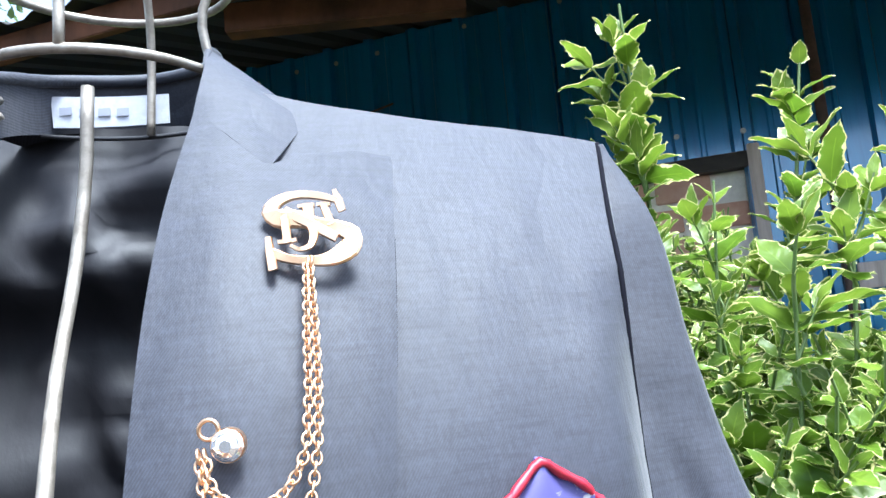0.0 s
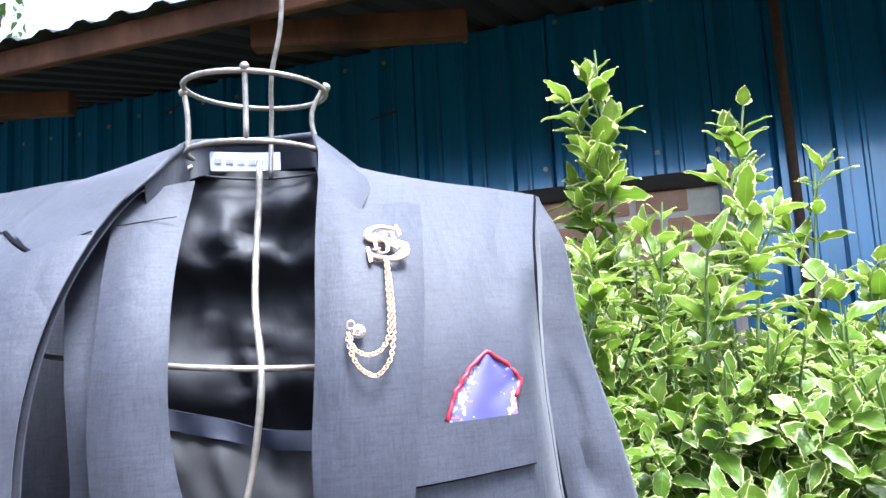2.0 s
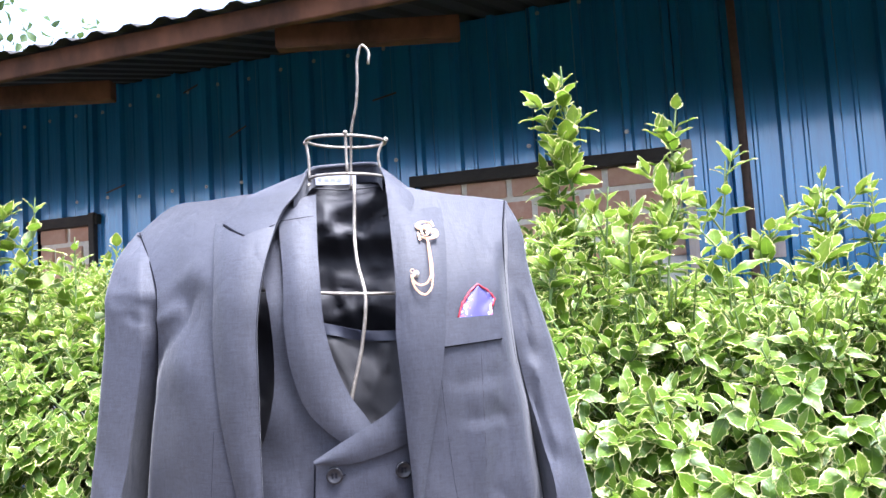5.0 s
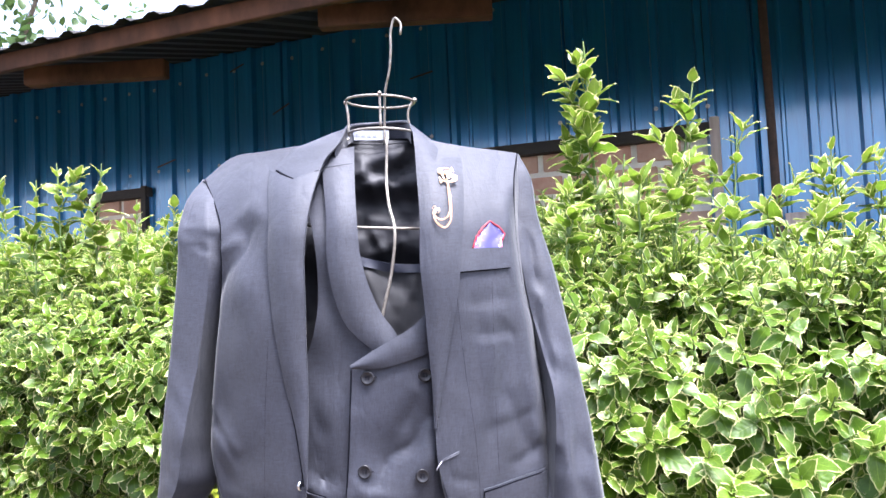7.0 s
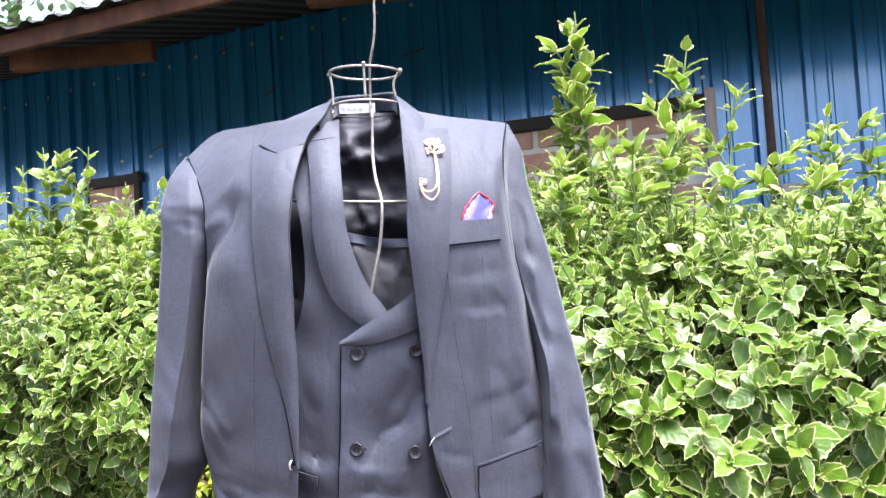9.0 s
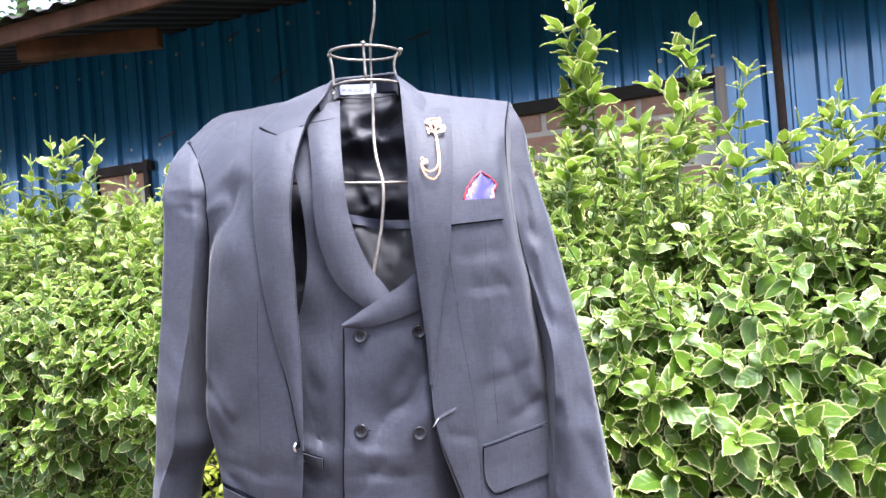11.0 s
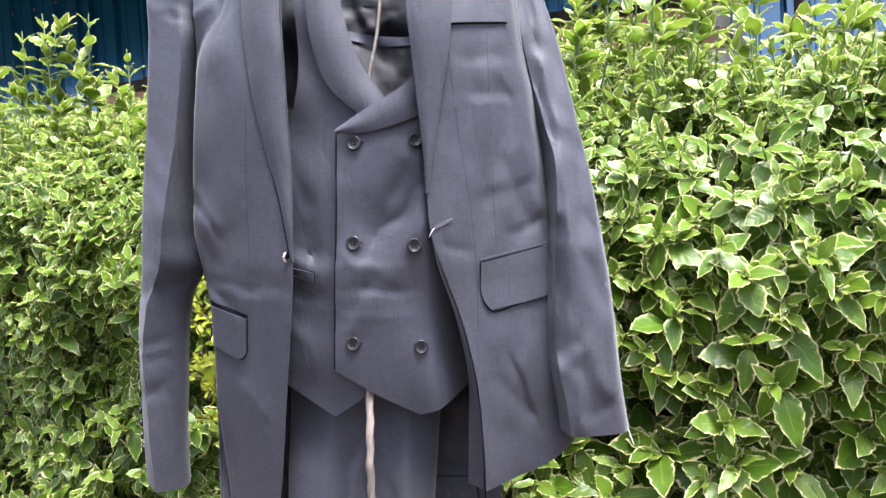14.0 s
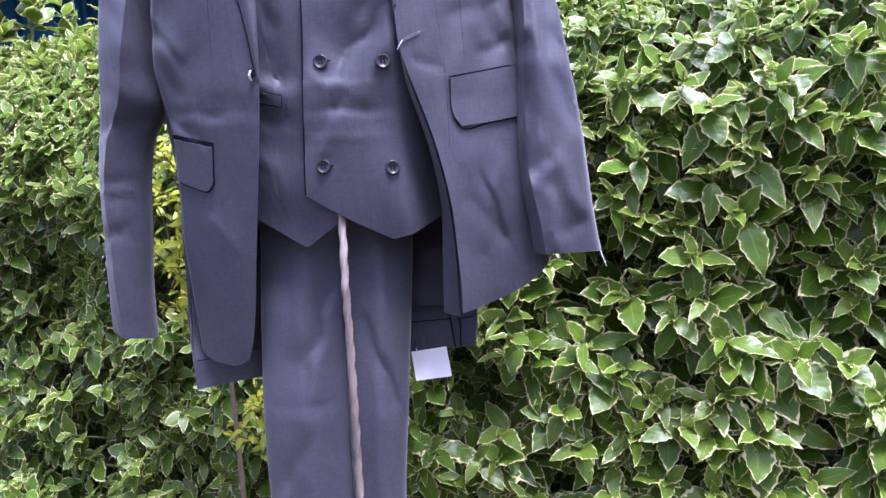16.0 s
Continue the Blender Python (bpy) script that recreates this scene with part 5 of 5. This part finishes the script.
TEMPLATES = [leaf_template(1.03, 0.56, 0.30, 0.10), leaf_template(1.08, 0.49, 0.48, 0.07), leaf_template(1.0, 0.63, 0.16, 0.15), leaf_template(1.0, 0.60, 0.4, 0.25, True), leaf_template(1.15, 0.36, 0.20, 0.22), leaf_template(1.2, 0.40, 0.34, 0.12)]


def leaf_data(me, faces, uv, ages):
    """Lays on leaf coordinates and the age of each leaf."""
    idx = np.array(faces).ravel()
    a = me.uv_layers.new(name="leaf")
    a.data.foreach_set("uv", uv[idx].astype(np.float32).ravel())
    b = me.uv_layers.new(name="age")
    b.data.foreach_set("uv", ages[idx].astype(np.float32).ravel())


def foliage(name, leaves, mat, parent=None):
    """One mesh of many leaves: (matrix, template, age, shade) each."""
    V, Fc, U, A = [], [], [], []
    base = 0
    for m, k, age, old in leaves:
        v, f, uv = TEMPLATES[k]
        r = np.array(m.to_3x3())
        V.append(v @ r.T + np.array(m.translation))
        Fc.append(np.array(f) + base)
        U.append(uv)
        A.append(np.tile((age, old), (len(v), 1)))
        base += len(v)
    V, Fc, U, A = np.concatenate(V), np.concatenate(Fc), np.concatenate(U), np.concatenate(A)
    me = bpy.data.meshes.new(name)
    me.from_pydata(V.tolist(), [], Fc.tolist())
    leaf_data(me, Fc, U, A)
    me.shade_smooth()
    return link_mesh(name, me, mat, parent)


rng = random.Random(7)


def shoot(base, way, length, pairs, size, leaves, stems, young=0.0, fall=0.6, plain=False, stiff=1.0, tip=0.42, spread=0.92, lift=0.0):
    """A leafy shoot: a curved stem with leaves in crossed pairs, small and pale at its tip."""
    way = Vector(way).normalized()
    bend = Vector((rng.uniform(-1, 1), rng.uniform(-1, 1), rng.uniform(-0.2, 0.6))) * length * 0.18 * stiff
    pts = [Vector(base) + way * length * t + bend * t * t for t in np.linspace(0, 1, 7)]
    stems.append((pts, 0.0022 + 0.004 * length, young))
    spin = rng.uniform(0, 6.28)
    side = way.orthogonal().normalized()
    for i in range(pairs):
        t = 1 - (i / max(1, pairs)) ** 1.15 * spread
        k = t * 6
        p = pts[min(5, int(k))].lerp(pts[min(6, int(k) + 1)], k - int(k))
        open_ = min(1.0, 0.25 + i * 0.28)
        s = size * min(1.0, tip + i * 0.22) * rng.uniform(0.8, 1.15)
        age = max(0.0, 1.0 - i * 0.30) * rng.uniform(0.6, 1.0) + young * 0.35
        for j in range(2):
            a = spin + i * 1.57 + j * 3.14 + rng.uniform(-0.35, 0.35)
            out = Matrix.Rotation(a, 3, way) @ side
            d = (out * open_ + way * (1.05 - open_ * 0.75 + lift) + Vector((0, 0, -0.35 * fall * open_ * rng.uniform(0.3, 1.5)))).normalized()
            up = (way + Vector((0, 0, 0.8)) - N_DIR * -0.25)
            yv = up.cross(d)
            if yv.length < 1e-3:
                yv = side
            yv.normalize()
            zv = d.cross(yv)
            m = Matrix((d, yv, zv)).transposed() @ Matrix.Rotation(rng.gauss(0, 0.26), 3, "X") @ Matrix.Rotation(rng.gauss(0, 0.16), 3, "Y") * s
            m4 = m.to_4x4()
            m4.translation = p
            old = min(1.0, max(0.0, rng.random() * 0.75 + 0.07 * i)) * (0.45 if young > 0.3 else 1.0)
            kind = 3 if plain else rng.randrange(4, 6) if rng.random() < (0.45 if young > 0.25 else 0.4 if i < 2 else 0.1) else rng.randrange(3)
            leaves.append((m4, kind, min(1.0, age), old))


def stems_mesh(name, stems, mat, parent, sides=5):
    V, Fc, base = [], [], 0
    for pts, r, _ in stems:
        g = sweep_verts([tuple(p) for p in pts], np.linspace(r, r * 0.45, len(pts)), sides)
        n = len(g)
        V.append(g.reshape(-1, 3))
        Fc += [(base + q * sides + c, base + q * sides + (c + 1) % sides, base + (q + 1) * sides + (c + 1) % sides, base + (q + 1) * sides + c) for q in range(n - 1) for c in range(sides)]
        base += n * sides
    return link_mesh(name, mesh(name, np.concatenate(V), Fc), mat, parent)


hedge = empty("hedge", (-0.3, 0.9, 0))
tagged(hedge, "dense variegated hedge, green leaves with ragged cream margins", "hedge")
leaves, stems = [], []


def front_of(s, z):
    """How far the hedge's face stands out (towards the lane) at s along it and height z."""
    lean = np.interp(z, (0.0, 0.5, 1.15, 1.36, 1.50, 1.62, 1.74), (0.10, 0.06, 0.0, -0.12, -0.32, -0.62, -1.0))
    lean -= 0.03 * np.clip((0.1 - s) / 0.2, 0, 1) * np.clip((1.10 - z) / 0.3, 0, 1)
    lean -= 0.16 * np.clip((s - 0.6) / 0.3, 0, 1) * np.clip((1.12 - z) / 0.25, 0, 1)
    return lean + 0.085 * noise.noise((s * 2.1, z * 2.3, 1.0)) + 0.05 * noise.noise((s * 5.0, z * 5.0, 4.0))


for count, inset, s0, s1, z0 in ((2350, 0.0, -0.95, 2.6, 0.22), (750, 0.10, -0.95, 2.6, 0.22), (420, 0.24, -0.95, 2.6, 0.22), (620, 0.36, -0.95, 2.6, 0.22), (1300, 0.58, -0.95, 2.6, 0.10), (700, 0.80, -0.95, 2.6, 0.05), (420, 0.03, 2.6, 3.8, 0.0), (420, 0.03, -2.0, -0.95, 0.0), (300, 0.0, -0.95, 2.6, 0.0)):
    for i in range(count):
        s = rng.uniform(s0, s1)
        z = rng.uniform(z0, 1.40) if rng.random() < 0.80 else rng.uniform(1.40, 1.74)
        if z0 == 0.0 and s0 == -0.95:
            z = rng.uniform(0.0, 0.24)
        if s < 0.25 and z > 1.40:
            z = 1.40 + (z - 1.40) * 0.32
        n = front_of(s, z) - inset - rng.random() * 0.06
        tilt = np.interp(z, (0.0, 1.2, 1.45, 1.8), (0.25, 0.55, 1.1, 2.4))
        way = N_DIR * rng.uniform(0.5, 1.1) + Vector((0, 0, tilt)) + S_DIR * rng.uniform(-0.6, 0.6)
        length = rng.uniform(0.10, 0.17) if z < 1.34 else rng.uniform(0.20, 0.38)
        base = HEDGE_O + S_DIR * s + N_DIR * n + Vector((0, 0, z)) - way.normalized() * length
        shoot(base, way, length, rng.choice((4, 5, 5, 6) if z < 1.38 else (6, 7, 8)), rng.uniform(0.040, 0.058) * float(np.interp(z, (0.85, 1.30), (1.36 if s < 0.4 else 1.12, 0.98))) * (1.4 if inset > 0.3 else 1.0), leaves, stems, young=max(0.0, (z - 1.25)) * 2.6, fall=1.05 if z < 1.25 else 0.9 if z < 1.4 else 0.35, plain=inset > 0.15 or z < 0.2, spread=0.62 if z < 1.4 else 0.85, lift=0.0 if z < 1.4 else 0.3)
# dense crown behind the face
for i in range(620):
    s = rng.uniform(-1.6, 3.8)
    back = rng.uniform(0.35, 1.15)
    z = (1.22 if s < 0.2 else 1.40 if s < 0.9 else 1.49) + 0.10 * back + rng.uniform(-0.14, 0.05)
    p = HEDGE_O + S_DIR * s - N_DIR * back + Vector((0, 0, z - 0.12))
    way = Vector((rng.uniform(-0.3, 0.3), rng.uniform(-0.3, 0.3), 1))
    shoot(p, way, rng.uniform(0.15, 0.26), rng.choice((4, 5, 6)), rng.uniform(0.055, 0.070), leaves, stems, young=0.8, fall=0.1, lift=0.35)
# tall whips that stand over the rest
for x, y, top, lean, size, twigs in ((0.391, 1.10, 2.07, -0.035, 0.064, 9), (0.37, 1.12, 1.86, -0.02, 0.058, 4), (0.71, 1.10, 2.00, 0.13, 0.060, 6), (0.765, 1.0, 1.79, 0.05, 0.050, 2), (0.993, 1.0, 1.72, -0.05, 0.055, 2), (1.02, 1.02, 1.77, 0.02, 0.055, 2), (1.12, 1.0, 1.73, 0.0, 0.050, 2),
                                    (0.836, 0.95, 1.64, 0.04, 0.055, 2), (0.535, 0.75, 1.69, 0.05, 0.060, 3), (0.29, 0.80, 1.65, 0.03, 0.055, 2), (0.451, 0.95, 1.73, 0.03, 0.055, 2), (0.31, 0.95, 1.66, 0.0, 0.055, 2), (0.58, 1.0, 1.69, 0.0, 0.050, 2), (0.66, 0.80, 1.60, 0.0, 0.055, 2), (0.42, 0.70, 1.58, 0.02, 0.055, 2),
                                    (0.80, 0.70, 1.58, 0.0, 0.055, 2), (0.98, 0.70, 1.60, 0.0, 0.055, 2), (1.20, 0.80, 1.62, 0.0, 0.055, 2), (1.40, 0.80, 1.66, 0.0, 0.055, 2), (-1.124, 1.30, 1.79, 0.0, 0.055, 3), (-1.151, 1.35, 1.845, 0.0, 0.055, 3), (-1.028, 1.35, 1.84, 0.03, 0.055, 4), (-1.20, 1.30, 1.79, 0.0, 0.050, 3), (-0.90, 1.30, 1.72, 0.0, 0.050, 3), (-1.40, 1.5, 1.78, 0.0, 0.050, 3), (-0.78, 1.25, 1.72, 0.0, 0.050, 3)):
    h = top - 1.35
    size *= 1.28
    shoot((x - lean, y, 1.35), (lean, 0, h), h, int(5 + h * 8), size, leaves, stems, young=0.9, fall=0.05, stiff=0.10, tip=0.34, lift=0.2)
    for j in range(twigs):
        t = rng.uniform(0.2, 0.88)
        shoot((x - lean * (1 - t), y, 1.35 + h * t), (rng.uniform(-1, 1), rng.uniform(-0.6, 0.3), 1.2), rng.uniform(0.06, 0.13), 3, size * 0.9, leaves, stems, young=1.0, fall=0.05, tip=0.65, lift=0.25)

foot = []
for i in range(240):
    s = rng.uniform(-1.4, 3.5)
    p = HEDGE_O + S_DIR * s - N_DIR * rng.uniform(0.45, 0.9)
    foot.append(([p + Vector((rng.uniform(-0.15, 0.15), rng.uniform(-0.15, 0.15), z)) for z in (-0.05, 0.3, 0.6, 0.9, 1.1)], rng.uniform(0.003, 0.006), 0))
tagged(stems_mesh("woody_growth", foot, TWIG, hedge, 6), "brown woody branches", kind="stuff")
tagged(stems_mesh("green_growth", [(p[::2], r, y) for p, r, y in stems], STEM, hedge, 4), "green shoots", kind="stuff")
# the leaves beside the suit are single pieces, the rest one mass
near, rest = [], []
for leaf in leaves:
    p = leaf[0].translation
    (near if leaf[1] < 3 and 0.30 < p.x < 0.62 and 0.95 < p.z < 1.32 and p.y < 0.40 else rest).append(leaf)
rest += near[300:]
near = near[:300]
tagged(foliage("foliage", rest, LEAF, hedge), kind="stuff")
piece = []
for k in range(3):
    for step in range(4):
        v, f, uv = TEMPLATES[k]
        me = mesh("leaf", v, f)
        leaf_data(me, f, uv, np.tile((step / 3, (k * 4 + step) / 11), (len(v), 1)))
        me.materials.append(LEAF)
        piece.append(me)
for m4, k, age, old in near:
    o = new("leaf", piece[k * 4 + min(3, int(age * 3.99))])
    o.parent = hedge
    o.matrix_parent_inverse = Matrix.Translation(-hedge.location)
    o.matrix_basis = m4

# golden-leaved plant growing through the hedge
gold = empty("golden_shrub", (-0.33, 0.5, 0))
tagged(gold, "small yellow-green leaved shrub growing through the hedge", "shrub")
gl, gs = [], []
for i in range(112):
    p = Vector((rng.uniform(-0.49, -0.35), 0.0, rng.uniform(0.74, 1.12))) if i < 95 else Vector((rng.uniform(-0.36, -0.27), 0.0, rng.uniform(0.55, 0.64)))
    p.y = 0.27 + (0.47 - p.x) * 0.42 - 0.05 + rng.uniform(-0.06, 0.03)
    shoot(p, (rng.uniform(-0.6, 0.6), rng.uniform(-1, -0.2), rng.uniform(0.2, 1)), rng.uniform(0.05, 0.10), 4, rng.uniform(0.022, 0.032), gl, gs, young=0.5, fall=0.3)
gs.append(([Vector((-0.42, 0.66, z)) for z in (-0.03, 0.3, 0.6, 0.9, 1.1)], 0.008, 0))
tagged(stems_mesh("woody_growth", gs, TWIG, gold, 4), kind="stuff")
tagged(foliage("foliage", gl, GOLDLEAF, gold), kind="stuff")

# ---- trees beyond the roof ----
def tree(place, height, spread, seed):
    global rng
    rng = random.Random(seed)
    t = empty("tree", place)
    tagged(t, "distant broad tree with thin grey-green crown", "tree")
    o = Vector(place)
    limbs = [([o + Vector((0.15 * math.sin(z), 0.1 * math.cos(z * 1.3), z)) for z in np.linspace(-0.1, height * 0.75, 8)], height * 0.028, 0)]
    lv = []
    for i in range(26):
        z = height * rng.uniform(0.4, 0.75)
        a = rng.uniform(0, 6.28)
        d = Vector((math.cos(a), math.sin(a), rng.uniform(0.2, 0.9)))
        ln = spread * rng.uniform(0.5, 1.0)
        b = o + Vector((0, 0, z))
        pts = [b + d * ln * q + Vector((0, 0, 0.2 * ln * q * q)) for q in np.linspace(0, 1, 6)]
        limbs.append((pts, height * 0.009, 0))
        for j in range(90):
            c = pts[rng.randrange(2, 6)] + Vector((rng.gauss(0, 1), rng.gauss(0, 1), rng.gauss(0, 0.8))) * spread * 0.16
            m = (Euler((rng.uniform(0, 6), rng.uniform(0, 6), rng.uniform(0, 6))).to_matrix() * rng.uniform(0.16, 0.34)).to_4x4()
            m.translation = c
            lv.append((m, 3, rng.random(), rng.random()))
    tagged(stems_mesh("trunk", limbs, BARK, t, 7), "grey trunk and limbs")
    tagged(foliage("crown", lv, FARLEAF, t), kind="stuff")


for place, h, sp, sd in (((-9.6, 15.5, 0), 8.6, 2.6, 3), ((-13.0, 18.0, 0), 10.0, 3.2, 5), ((-6.6, 22.0, 0), 9.5, 2.6, 8)):
    tree(place, h, sp, sd)

# ---- bricks ----
def brick_mesh(l, h):
    bm = box_bm((-l / 2, -0.012, -h / 2), (l / 2, 0.03, h / 2), 0.004)
    me = bpy.data.meshes.new("brick")
    bm.to_mesh(me)
    bm.free()
    me.materials.append(BRICK)
    return me


FULL, HALF = brick_mesh(0.208, 0.090), brick_mesh(0.098, 0.090)
for a, b in (OPEN_A, OPEN_B):
    z, row = SILL + 0.05, 0
    while z < HEAD - 0.1:
        x = a + (0.055 if row % 2 else 0.108)
        while x < b - 0.03:
            me = HALF if x + 0.1 > b or (row % 2 and x < a + 0.06) else FULL
            o = new("brick", me)
            o.parent = wall
            o.matrix_world = SHED @ pose(x, 0.032 + rng.uniform(-0.003, 0.003), z, 0, rng.uniform(-0.6, 0.6), 0)
            x += 0.176 if (row % 2 and x < a + 0.06) else 0.238
        z += 0.118
        row += 1
